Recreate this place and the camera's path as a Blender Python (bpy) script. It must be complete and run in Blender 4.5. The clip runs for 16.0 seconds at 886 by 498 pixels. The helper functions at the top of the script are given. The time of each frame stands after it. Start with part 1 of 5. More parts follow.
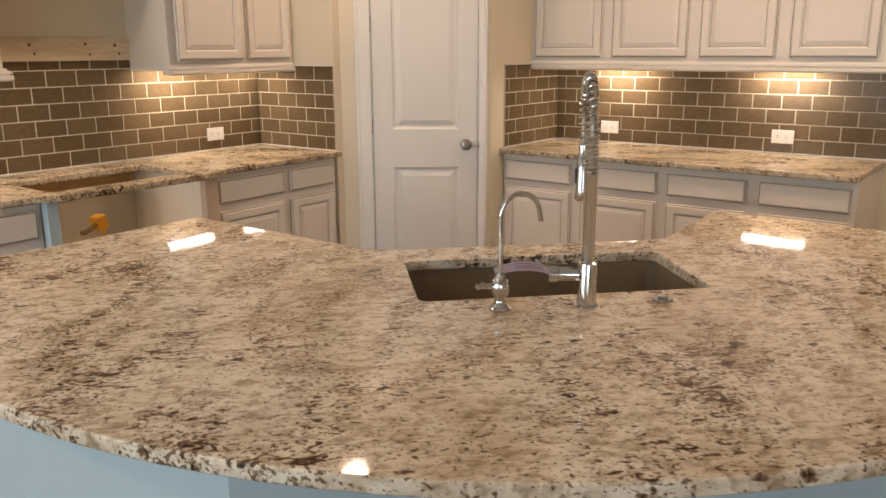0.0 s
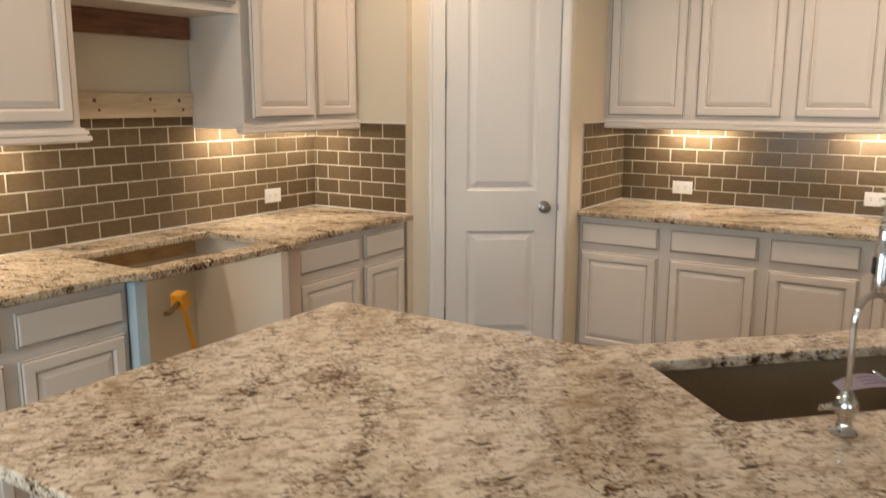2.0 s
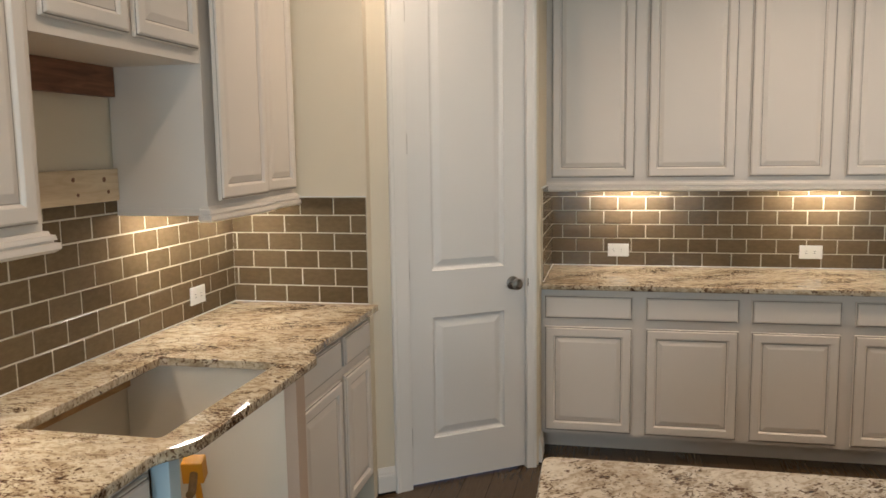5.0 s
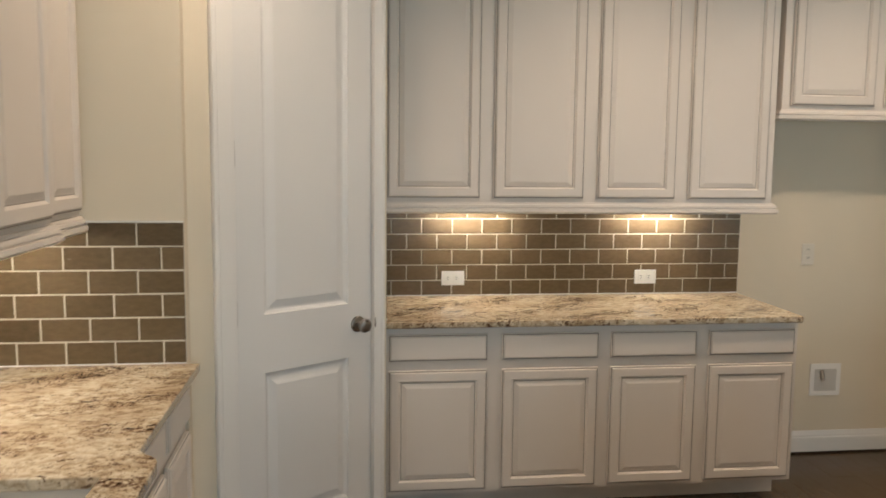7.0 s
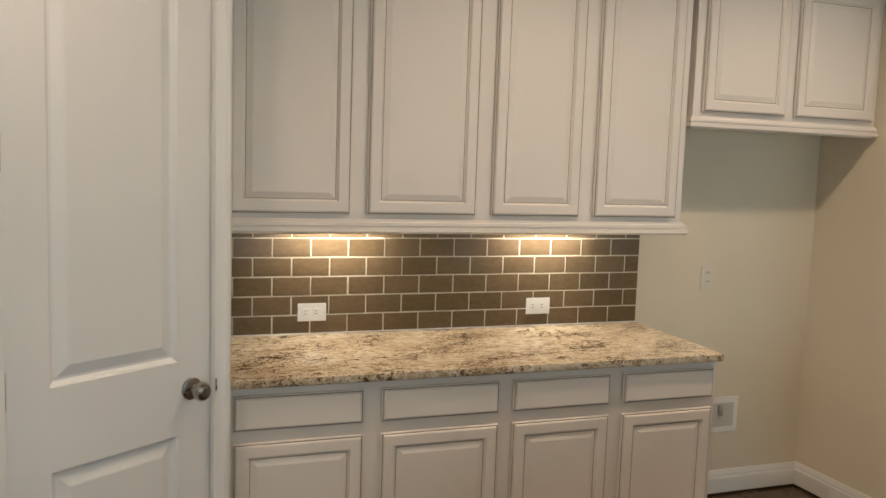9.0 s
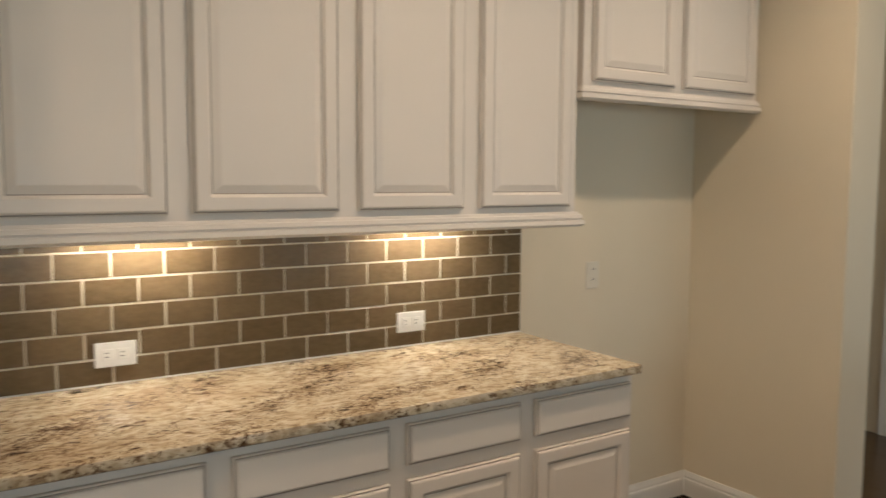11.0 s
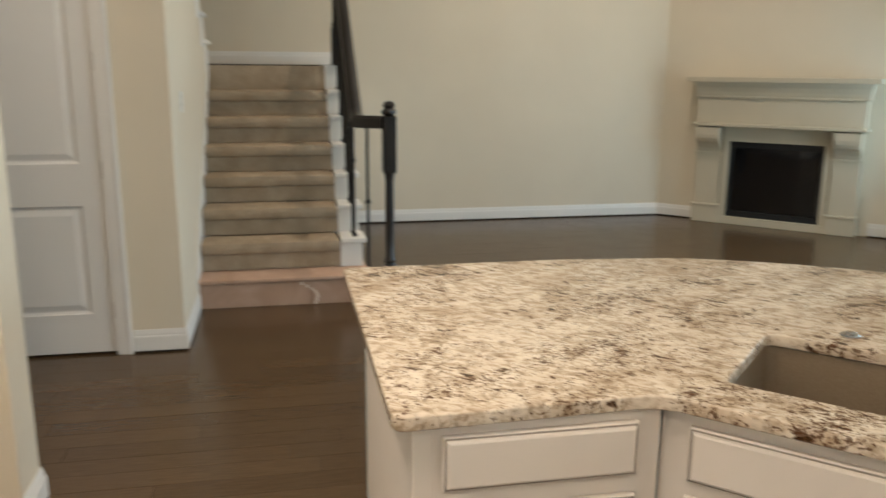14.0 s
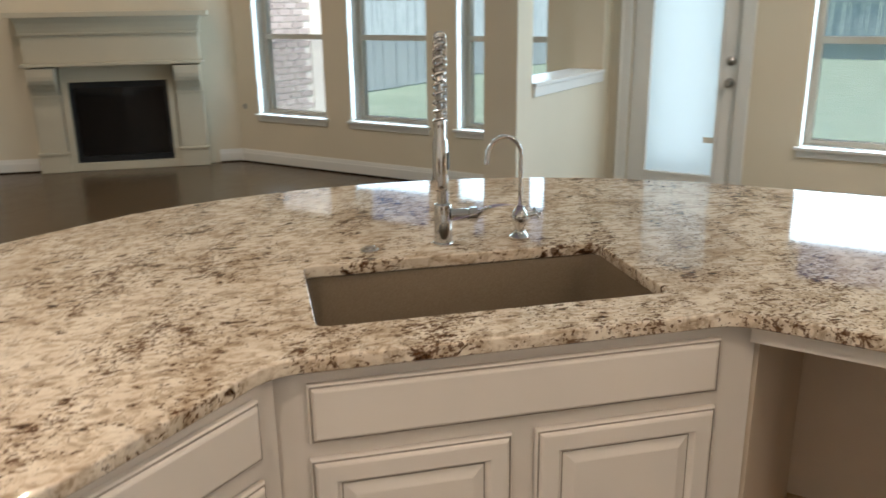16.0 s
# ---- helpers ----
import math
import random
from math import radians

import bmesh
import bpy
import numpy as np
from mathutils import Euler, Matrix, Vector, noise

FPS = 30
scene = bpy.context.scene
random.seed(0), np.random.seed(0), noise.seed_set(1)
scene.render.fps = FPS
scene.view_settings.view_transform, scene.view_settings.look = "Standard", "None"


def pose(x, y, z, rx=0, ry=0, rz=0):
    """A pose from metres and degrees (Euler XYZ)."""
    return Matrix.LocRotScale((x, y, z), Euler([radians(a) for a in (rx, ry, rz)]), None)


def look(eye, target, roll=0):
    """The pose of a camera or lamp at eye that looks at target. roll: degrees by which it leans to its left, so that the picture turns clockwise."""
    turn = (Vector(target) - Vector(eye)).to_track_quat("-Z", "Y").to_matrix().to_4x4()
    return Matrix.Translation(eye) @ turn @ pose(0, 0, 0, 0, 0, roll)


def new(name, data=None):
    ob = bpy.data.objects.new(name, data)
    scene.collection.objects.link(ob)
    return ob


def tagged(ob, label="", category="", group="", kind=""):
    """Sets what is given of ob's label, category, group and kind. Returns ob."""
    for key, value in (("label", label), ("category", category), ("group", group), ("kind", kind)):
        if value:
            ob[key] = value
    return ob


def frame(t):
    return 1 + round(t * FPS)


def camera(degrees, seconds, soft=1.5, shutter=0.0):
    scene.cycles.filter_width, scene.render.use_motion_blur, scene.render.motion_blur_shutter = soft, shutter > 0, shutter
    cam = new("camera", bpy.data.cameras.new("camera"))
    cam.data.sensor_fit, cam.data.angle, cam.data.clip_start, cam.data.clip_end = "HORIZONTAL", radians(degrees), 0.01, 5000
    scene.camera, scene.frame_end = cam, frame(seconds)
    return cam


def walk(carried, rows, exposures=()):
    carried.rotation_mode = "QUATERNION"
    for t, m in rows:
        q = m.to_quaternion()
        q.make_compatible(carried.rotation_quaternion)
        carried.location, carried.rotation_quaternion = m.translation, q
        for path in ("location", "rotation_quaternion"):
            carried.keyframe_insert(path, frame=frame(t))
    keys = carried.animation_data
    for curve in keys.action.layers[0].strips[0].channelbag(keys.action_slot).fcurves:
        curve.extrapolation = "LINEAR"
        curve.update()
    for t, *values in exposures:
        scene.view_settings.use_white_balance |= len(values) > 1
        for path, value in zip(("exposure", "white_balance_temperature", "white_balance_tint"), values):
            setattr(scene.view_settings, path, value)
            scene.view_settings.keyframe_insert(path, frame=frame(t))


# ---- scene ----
cam = camera(57.6, 16.0, soft=1.5, shutter=0.4)
PATH = [
    (0, (2.578, -4.678, 1.485), (1.414, -3.125, 1.002), -0.3),
    (0.5, (2.415, -4.644, 1.499), (1.269, -3.083, 0.998), 0.0),
    (1, (2.189, -4.736, 1.515), (1.061, -3.159, 1.025), 0.1),
    (1.5, (1.99, -4.825, 1.53), (0.891, -3.225, 1.046), 0.3),
    (2, (1.783, -4.813, 1.527), (0.717, -3.161, 1.158), 0.2),
    (2.5, (1.569, -4.76, 1.53), (0.567, -3.055, 1.232), 0.0),
    (3, (1.295, -4.794, 1.515), (0.57, -2.95, 1.246), 1.0),
    (3.2, (1.199, -4.836, 1.529), (0.532, -2.967, 1.287), 1.0),
    (5.3, (0.263, -4.649, 1.599), (-0.047, -2.69, 1.341), -1.0),
    (5.5, (0.204, -4.604, 1.591), (0.002, -2.632, 1.325), -0.6),
    (6, (0.089, -4.42, 1.578), (0.055, -2.438, 1.308), -0.3),
    (6.5, (-0.003, -4.244, 1.589), (0.026, -2.263, 1.316), 0.1),
    (7, (-0.183, -4.075, 1.601), (0.067, -2.102, 1.385), 0.6),
    (7.5, (-0.231, -3.917, 1.613), (0.143, -1.961, 1.422), 0.6),
    (8, (-0.211, -3.67, 1.618), (0.305, -1.746, 1.442), 1.2),
    (8.5, (-0.19, -3.464, 1.615), (0.402, -1.563, 1.427), 1.8),
    (8.7, (-0.21, -3.387, 1.622), (0.415, -1.497, 1.426), 1.9),
    (10.8, (-0.112, -2.604, 1.515), (0.885, -0.878, 1.348), 0.2),
    (11, (-0.115, -2.518, 1.532), (0.989, -0.86, 1.357), 0.3),
    (11.5, (-0.063, -2.354, 1.532), (1.373, -0.975, 1.344), 1.0),
    (12, (0.081, -2.125, 1.53), (1.741, -1.028, 1.327), -0.1),
    (12.5, (0.124, -1.968, 1.534), (1.93, -1.145, 1.289), 1.4),
    (13, (0.154, -1.779, 1.534), (2.096, -1.372, 1.284), 0.2),
    (13.5, (0.186, -1.726, 1.531), (2.157, -1.701, 1.198), 1.2),
    (14, (0.327, -1.643, 1.525), (2.24, -2.028, 1.088), 0.4),
    (14.5, (0.436, -1.548, 1.507), (2.19, -2.387, 1.038), 2.1),
    (15, (0.503, -1.437, 1.499), (2.026, -2.623, 0.977), 0.5),
    (15.5, (0.609, -1.426, 1.478), (1.868, -2.864, 0.892), 1.3),
    (16, (0.766, -1.441, 1.49), (1.778, -3.064, 0.907), -0.8),
]
EXPOSURES = [(0, -0.1, 8250, 28), (1.5, -0.08, 7950, 25), (3.2, -0.27, 7400, 20), (5.3, -0.35, 7200, 19), (8.7, -0.4, 7350, 18), (11, -0.42, 7500, 18), (11.5, -0.4, 7450, 18), (12.5, -0.08, 7150, 17), (13.5, 0.3, 6850, 14), (14, 0.43, 6750, 14), (14.6, 0.47, 6550, 13), (15, 0.46, 6450, 13), (16, 0.15, 6700, 16)]
walk(cam, [(t, look(eye, target, roll)) for t, eye, target, roll in PATH], EXPOSURES)

# ---- world, sun, large lights ----
world = bpy.data.worlds.new("World")
scene.world = world
world.use_nodes = True
_n = world.node_tree.nodes
sky = _n.new("ShaderNodeTexSky")
sky.sky_type, sky.sun_disc = "NISHITA", False
sky.sun_elevation, sky.sun_rotation = radians(51), radians(-82)
sky.dust_density, sky.ozone_density = 0.3, 2.5
world.node_tree.links.new(sky.outputs[0], _n["Background"].inputs[0])
_n["Background"].inputs[1].default_value = 0.15


def lamp(name, kind, m, energy, color, size=0.1, size_y=None, spread=180):
    d = bpy.data.lights.new(name, kind)
    d.energy, d.color = energy, color
    if kind == "AREA":
        d.size = size
        if size_y:
            d.shape, d.size_y = "RECTANGLE", size_y
        else:
            d.shape = "DISK"
        d.spread = radians(spread)
    ob = new(name, d)
    ob.matrix_world = m
    return ob


SUN = bpy.data.lights.new("sun", "SUN")
SUN.energy, SUN.angle, SUN.color = 5.0, radians(4), (1.0, 0.98, 0.96)
new("sun", SUN).matrix_world = look((0, 0, 0), (0.6, -0.08, -0.75))

CEIL = 2.75
HIGH = 4.9
WARM = (1.0, 0.87, 0.71)
# recessed ceiling lights, unseen, several added only as fill: x, y, watts
CANS = [(-0.36, -1.62, 9), (1.15, -1.2, 10.5), (2.35, -1.2, 11), (-0.36, -3.3, 6), (-0.36, -4.9, 7), (3.9, -0.6, 4.5), (5.2, -3.4, 31), (6.6, -4.6, 27), (0.9, -6.1, 14)]
for cx, cy, watts in CANS:
    top = HIGH if cx > 4.9 else CEIL
    lamp("can_lamp", "AREA", pose(cx, cy, top - 0.012), watts, WARM, 0.13, spread=150)
# sky light at the window openings; the last window is unseen, added for daylight
for wx0, wx1, wz0, wz1, e in ((5.6, 6.44, 0.5, 1.93, 23), (4.49, 5.31, 0.5, 1.93, 23), (3.4, 4.2, 0.5, 1.93, 23), (0.7, 1.56, 0.55, 1.93, 38), (-0.6, 0.3, 0.55, 1.93, 47)):
    lamp("window_daylight", "AREA", look(((wx0 + wx1) / 2, -7.25, (wz0 + wz1) / 2), ((wx0 + wx1) / 2, 0, (wz0 + wz1) / 2)), e, (0.53, 0.81, 1.0), wx1 - wx0, wz1 - wz0)

lamp("door_daylight", "AREA", look((2.365, -7.38, 1.3), (2.365, 0, 1.3)), 4, (0.72, 0.9, 1.0), 0.45, 1.9)

# ---- materials ----


def mat(name, color, rough=0.5, metal=0.0, spec=0.5):
    m = bpy.data.materials.new(name)
    m.use_nodes = True
    b = m.node_tree.nodes["Principled BSDF"]
    b.inputs["Base Color"].default_value = (*color, 1)
    b.inputs["Roughness"].default_value = rough
    b.inputs["Metallic"].default_value = metal
    b.inputs["Specular IOR Level"].default_value = spec
    return m


class N:
    """Short node writing for one material."""

    def __init__(self, m):
        self.m, self.t = m, m.node_tree
        self.b = self.t.nodes["Principled BSDF"]

    def add(self, kind, **inputs):
        n = self.t.nodes.new(kind)
        for k, v in inputs.items():
            n.inputs[k.replace("_", " ")].default_value = v
        return n

    def link(self, a, b):
        self.t.links.new(a, b)

    def coords(self, scale=(1, 1, 1), rot=(0, 0, 0), kind="Object"):
        c = self.t.nodes.new("ShaderNodeTexCoord")
        mp = self.t.nodes.new("ShaderNodeMapping")
        mp.vector_type = "TEXTURE"
        mp.inputs["Scale"].default_value = tuple(1 / s for s in scale)
        mp.inputs["Rotation"].default_value = tuple(-r for r in rot)
        self.link(c.outputs[kind], mp.inputs[0])
        return mp.outputs[0]

    def place(self, scale=(1, 1, 1), rot=(0, 0, 0)):
        g = self.t.nodes.new("ShaderNodeNewGeometry")
        mp = self.t.nodes.new("ShaderNodeMapping")
        mp.vector_type = "TEXTURE"
        mp.inputs["Scale"].default_value = tuple(1 / s for s in scale)
        mp.inputs["Rotation"].default_value = tuple(-r for r in rot)
        self.link(g.outputs["Position"], mp.inputs[0])
        return mp.outputs[0]

    def noise(self, vec, scale, detail=4, rough=0.55, dist=0.0):
        n = self.add("ShaderNodeTexNoise", Scale=scale, Detail=detail, Roughness=rough, Distortion=dist)
        self.link(vec, n.inputs["Vector"])
        return n.outputs[0]

    def ramp(self, fac, *stops):
        r = self.t.nodes.new("ShaderNodeValToRGB")
        while len(r.color_ramp.elements) < len(stops):
            r.color_ramp.elements.new(0.5)
        for e, (p, c) in zip(r.color_ramp.elements, stops):
            e.position, e.color = p, (*c, 1) if len(c) == 3 else c
        self.link(fac, r.inputs[0])
        return r.outputs[0]

    def mix(self, fac, a, b, mode="MIX"):
        x = self.t.nodes.new("ShaderNodeMix")
        x.data_type, x.blend_type = "RGBA", mode
        for s, v in ((x.inputs[0], fac), (x.inputs[6], a), (x.inputs[7], b)):
            if isinstance(v, (int, float)):
                s.default_value = v
            elif isinstance(v, tuple):
                s.default_value = (*v, 1)
            else:
                self.link(v, s)
        return x.outputs[2]

    def bump(self, height, strength, dist=0.001):
        b = self.add("ShaderNodeBump", Strength=strength, Distance=dist)
        self.link(height, b.inputs["Height"])
        self.link(b.outputs[0], self.b.inputs["Normal"])

    def color(self, c):
        self.link(c, self.b.inputs["Base Color"])

    def rough(self, fac, lo, hi):
        r = self.t.nodes.new("ShaderNodeMapRange")
        r.inputs["To Min"].default_value, r.inputs["To Max"].default_value = lo, hi
        self.link(fac, r.inputs[0])
        self.link(r.outputs[0], self.b.inputs["Roughness"])


def paint(name, color, rough, var=0.06, grain=60, bump=0.12, spec=0.4):
    m = mat(name, color, rough, 0, spec)
    n = N(m)
    big = n.noise(n.place(), 1.3, 3)
    dark = tuple(c * (1 - var) for c in color)
    lite = tuple(min(1, c * (1 + var)) for c in color)
    n.color(n.ramp(big, (0.3, dark), (0.7, lite)))
    fine = n.noise(n.place(), grain, 3)
    n.bump(fine, bump, 0.002)
    n.rough(n.noise(n.place(), 9, 3), rough - 0.06, rough + 0.08)
    return m


WALL = paint("cream_wall_paint", (0.685, 0.605, 0.475), 0.75, 0.03, 130, 0.25, 0.25)
CEILING = paint("ceiling_paint", (0.74, 0.72, 0.68), 0.85, 0.02, 110, 0.3, 0.2)
TRIM = paint("white_trim_paint", (0.74, 0.72, 0.68), 0.38, 0.02, 40, 0.04)
DOORP = paint("white_door_paint", (0.71, 0.695, 0.665), 0.42, 0.02, 150, 0.06)
CAB = paint("painted_cabinet", (0.70, 0.638, 0.572), 0.42, 0.035, 45, 0.05)
CABIN = paint("cabinet_inside", (0.66, 0.57, 0.44), 0.55, 0.05, 30, 0.05)
GLAZE = paint("brown_groove_glaze", (0.29, 0.25, 0.21), 0.5, 0.1, 45, 0.05)
STONE = paint("cast_stone_surround", (0.53, 0.465, 0.35), 0.7, 0.05, 90, 0.25, 0.3)
PANELW = paint("smooth_cream_panel", (0.76, 0.7, 0.6), 0.45, 0.03, 45, 0.05)
PRIMER = paint("pale_blue_primer", (0.42, 0.54, 0.585), 0.5, 0.03, 45, 0.05)


def granite_mat(name, fleck_dir, drift_dir, tone=(1, 1, 1), density=0.0):
    """Polished granite: flecks drawn out along fleck_dir and gathered in drifts along drift_dir (degrees)."""
    m = mat(name, (0.5, 0.4, 0.3), 0.09, 0, 0.2)
    n = N(m)
    turn = (0, 0, radians(-fleck_dir))
    drift = (0, 0, radians(-drift_dir))

    def col(r, g, bl):
        return (r * tone[0], g * tone[1], bl * tone[2])

    def add(a, k, c):
        """a * k + c"""
        q = n.t.nodes.new("ShaderNodeMath")
        q.operation = "MULTIPLY_ADD"
        q.inputs[1].default_value = k
        n.link(a, q.inputs[0])
        n.link(c, q.inputs[2])
        return q.outputs[0]

    grey = lambda v: (v, v, v)
    # soft clouds of cream and tan
    cloud = n.ramp(n.noise(n.place((1.0, 1.6, 1.2), drift), 3.0, 5, 0.6, 0.5), (0.30, col(0.52, 0.41, 0.30)), (0.43, col(0.69, 0.585, 0.465)), (0.57, col(0.80, 0.71, 0.59)), (0.72, col(0.68, 0.575, 0.465)))
    mid = n.ramp(n.noise(n.place((1.0, 1.7, 1.4), turn), 27, 5, 0.68, 0.6), (0.36, (0.42, 0.335, 0.25)), (0.46, (0.74, 0.66, 0.565)), (0.54, (0.95, 0.92, 0.87)), (0.65, (1.0, 0.99, 0.96)))
    base = n.mix(0.85, cloud, mid, "MULTIPLY")
    # where the minerals gather
    zone = n.noise(n.place((0.8, 1.7, 1.2), drift), 3.6, 5, 0.62, 0.6)
    patch = n.noise(n.place((0.9, 1.5, 1.2), turn), 10, 4, 0.6, 0.5)
    # brown haze round the darker minerals
    haze = add(zone, 0.5, n.noise(n.place((0.9, 1.6, 1.2), turn), 24, 4, 0.62, 0.6))
    base = n.mix(n.ramp(haze, (0.78 - density, grey(0)), (0.94 - density, grey(0.5))), base, col(0.36, 0.255, 0.16))
    # thin broken veins
    line = n.ramp(n.noise(n.place((0.6, 2.2, 1), drift), 2.2, 5, 0.6, 0.4), (0.482, grey(0)), (0.494, grey(0.35)), (0.506, grey(0.35)), (0.518, grey(0)))
    line = n.mix(1.0, line, n.ramp(n.noise(n.place((1, 1.5, 1), turn), 34, 4, 0.7), (0.46, grey(0)), (0.56, grey(1))), "MULTIPLY")
    base = n.mix(line, base, (0.15, 0.09, 0.055))
    # ragged brown and black flecks in drifts
    fleck = n.noise(n.place((0.9, 1.75, 1.3), turn), 35, 3, 0.62, 0.6)
    half = n.t.nodes.new("ShaderNodeMath")
    half.operation = "MULTIPLY"
    half.inputs[1].default_value = 0.5
    n.link(fleck, half.inputs[0])
    s = add(zone, 0.22, add(patch, 0.17, half.outputs[0]))
    o = -density - 0.043
    base = n.mix(n.ramp(s, (0.53 + o, grey(0)), (0.543 + o, grey(0.75)), (0.568 + o, grey(0.95))), base, (0.125, 0.066, 0.034))
    base = n.mix(n.ramp(s, (0.57 + o, grey(0)), (0.583 + o, grey(1))), base, (0.04, 0.019, 0.009))
    # fine pepper
    sp = n.noise(n.place((0.95, 1.4, 1.2), turn), 105, 2, 0.5)
    pep = add(zone, 0.7, sp)
    base = n.mix(n.ramp(pep, (0.965, grey(0)), (0.985, grey(0.85))), base, (0.10, 0.045, 0.02))
    n.color(base)
    n.bump(sp, 0.03, 0.0004)
    n.rough(n.noise(n.place(), 26, 3), 0.03, 0.07)
    return m


GRANITE = granite_mat("cream_granite", 49, -58, (0.98, 1.0, 1.03), -0.011)
GRANITE_TAN = granite_mat("tan_granite", -3, 30, (0.85, 0.84, 0.785), -0.012)


def tile_mat():
    m = mat("glazed_brown_tile", (0.07, 0.05, 0.03), 0.16, 0, 0.14)
    n = N(m)
    oi = n.t.nodes.new("ShaderNodeObjectInfo")
    c = n.ramp(oi.outputs["Random"], (0.0, (0.103, 0.069, 0.035)), (0.5, (0.127, 0.087, 0.046)), (1.0, (0.156, 0.108, 0.060)))
    v = n.noise(n.place((1, 1, 2.2)), 30, 4, 0.6)
    n.color(n.mix(0.35, c, n.ramp(v, (0.3, (0.087, 0.058, 0.030)), (0.7, (0.18, 0.128, 0.074)))))
    n.bump(n.noise(n.place(), 24, 2), 0.25, 0.004)
    n.rough(v, 0.1, 0.24)
    base = n.b.inputs["Base Color"].links[0].from_socket
    smear = n.ramp(n.noise(n.place((1, 1, 2.6)), 9, 5, 0.75, 0.8), (0.70, (0, 0, 0)), (0.76, (0.45, 0.45, 0.45)))
    n.color(n.mix(smear, base, (0.36, 0.33, 0.29)))
    return m


TILE = tile_mat()
GROUT = paint("light_grout", (0.53, 0.47, 0.38), 0.9, 0.06, 300, 0.3, 0.2)


def wood_floor_mat():
    m = mat("dark_wood_plank", (0.05, 0.03, 0.02), 0.28, 0, 0.36)
    n = N(m)
    oi = n.t.nodes.new("ShaderNodeObjectInfo")
    g = n.t.nodes.new("ShaderNodeNewGeometry")
    r = n.mix(0.5, oi.outputs["Random"], g.outputs["Random Per Island"])
    c = n.ramp(r, (0.0, (0.052, 0.030, 0.014)), (0.5, (0.076, 0.045, 0.022)), (1.0, (0.104, 0.064, 0.032)))
    grain = n.noise(n.place((14, 1.0, 1)), 9, 5, 0.6, 0.6)
    n.color(n.mix(0.42, c, n.ramp(grain, (0.3, (0.042, 0.024, 0.012)), (0.7, (0.1, 0.061, 0.031)))))
    n.rough(n.noise(n.place(), 5, 3), 0.17, 0.27)
    return m


PLANK = wood_floor_mat()
SUBFLOOR_AND_SHADE = mat("plank_gap_and_shade", (0.012, 0.008, 0.006), 0.8)


def wood(name, lo, hi, rough, along=(1, 1, 1), scale=12):
    m = mat(name, hi, rough)
    n = N(m)
    g = n.noise(n.place(along), scale, 5, 0.6, 0.8)
    n.color(n.ramp(g, (0.3, lo), (0.7, hi)))
    n.bump(g, 0.15, 0.001)
    return m


PINE = wood("raw_pine", (0.56, 0.42, 0.27), (0.72, 0.59, 0.42), 0.75, (9, 1, 9), 5)
STAINW = wood("red_brown_board", (0.12, 0.045, 0.02), (0.26, 0.11, 0.055), 0.6, (9, 1, 9), 5)
PLY = wood("raw_plywood", (0.42, 0.24, 0.1), (0.6, 0.38, 0.19), 0.7, (2, 2, 8), 6)
BOARD = wood("pink_floor_paper", (0.42, 0.27, 0.19), (0.52, 0.35, 0.26), 0.8, (1, 1, 1), 5)
ESPRESSO = wood("espresso_stained_wood", (0.008, 0.006, 0.005), (0.02, 0.014, 0.011), 0.35, (4, 4, 1), 14)
IRON = mat("black_iron", (0.012, 0.011, 0.011), 0.45, 0.3)


def carpet_mat():
    m = mat("beige_carpet", (0.3, 0.24, 0.16), 0.95, 0, 0.1)
    n = N(m)
    a = n.noise(n.place(), 160, 3, 0.7)
    b = n.noise(n.place(), 7, 4, 0.6)
    n.color(n.mix(0.6, n.ramp(a, (0.3, (0.27, 0.20, 0.135)), (0.7, (0.52, 0.41, 0.295))), n.ramp(b, (0.35, (0.31, 0.235, 0.16)), (0.65, (0.47, 0.37, 0.265)))))
    n.bump(a, 0.9, 0.006)
    return m


CARPET = carpet_mat()


def metal(name, color, rough):
    m = mat(name, color, rough, 1.0)
    n = N(m)
    n.rough(n.noise(n.coords(), 30, 2), max(0.02, rough - 0.04), rough + 0.05)
    return m


CHROME = metal("polished_chrome", (0.62, 0.61, 0.60), 0.08)
NICKEL = metal("satin_nickel", (0.36, 0.33, 0.3), 0.28)
STEEL = metal("brushed_steel", (0.42, 0.39, 0.36), 0.34)


def sink_mat():
    m = mat("taupe_composite_sink", (0.26, 0.19, 0.125), 0.5, 0, 0.45)
    n = N(m)
    a = n.noise(n.place(), 240, 3, 0.7)
    n.color(n.ramp(a, (0.3, (0.32, 0.235, 0.15)), (0.7, (0.42, 0.325, 0.22))))
    n.bump(a, 0.15, 0.001)
    n.rough(n.noise(n.place(), 8, 3), 0.4, 0.55)
    return m


SINK = sink_mat()
PLASTIC = paint("white_plastic", (0.78, 0.76, 0.72), 0.35, 0.02, 30, 0.02)
DARK = mat("black_plastic", (0.012, 0.012, 0.013), 0.4)
FIREBOX = paint("firebox_black_metal", (0.009, 0.009, 0.01), 0.5, 0.2, 60, 0.1)
YELLOW = mat("yellow_plastic", (0.75, 0.32, 0.02), 0.45)
TAG = mat("pale_lilac_paper", (0.62, 0.55, 0.66), 0.6)
TAGINK = mat("violet_print", (0.3, 0.2, 0.42), 0.6)
ALMOND = paint("almond_plastic", (0.66, 0.61, 0.52), 0.4, 0.02, 30, 0.02)
MDF = paint("raw_brown_board", (0.66, 0.55, 0.43), 0.8, 0.08, 60, 0.1)
RAWWOOD = paint("raw_pinkish_wood", (0.56, 0.42, 0.32), 0.7, 0.08, 60, 0.1)
TAPE = mat("pale_tape", (0.72, 0.6, 0.5), 0.7)
VINYL = paint("almond_vinyl_frame", (0.47, 0.43, 0.36), 0.4, 0.03, 30, 0.03)


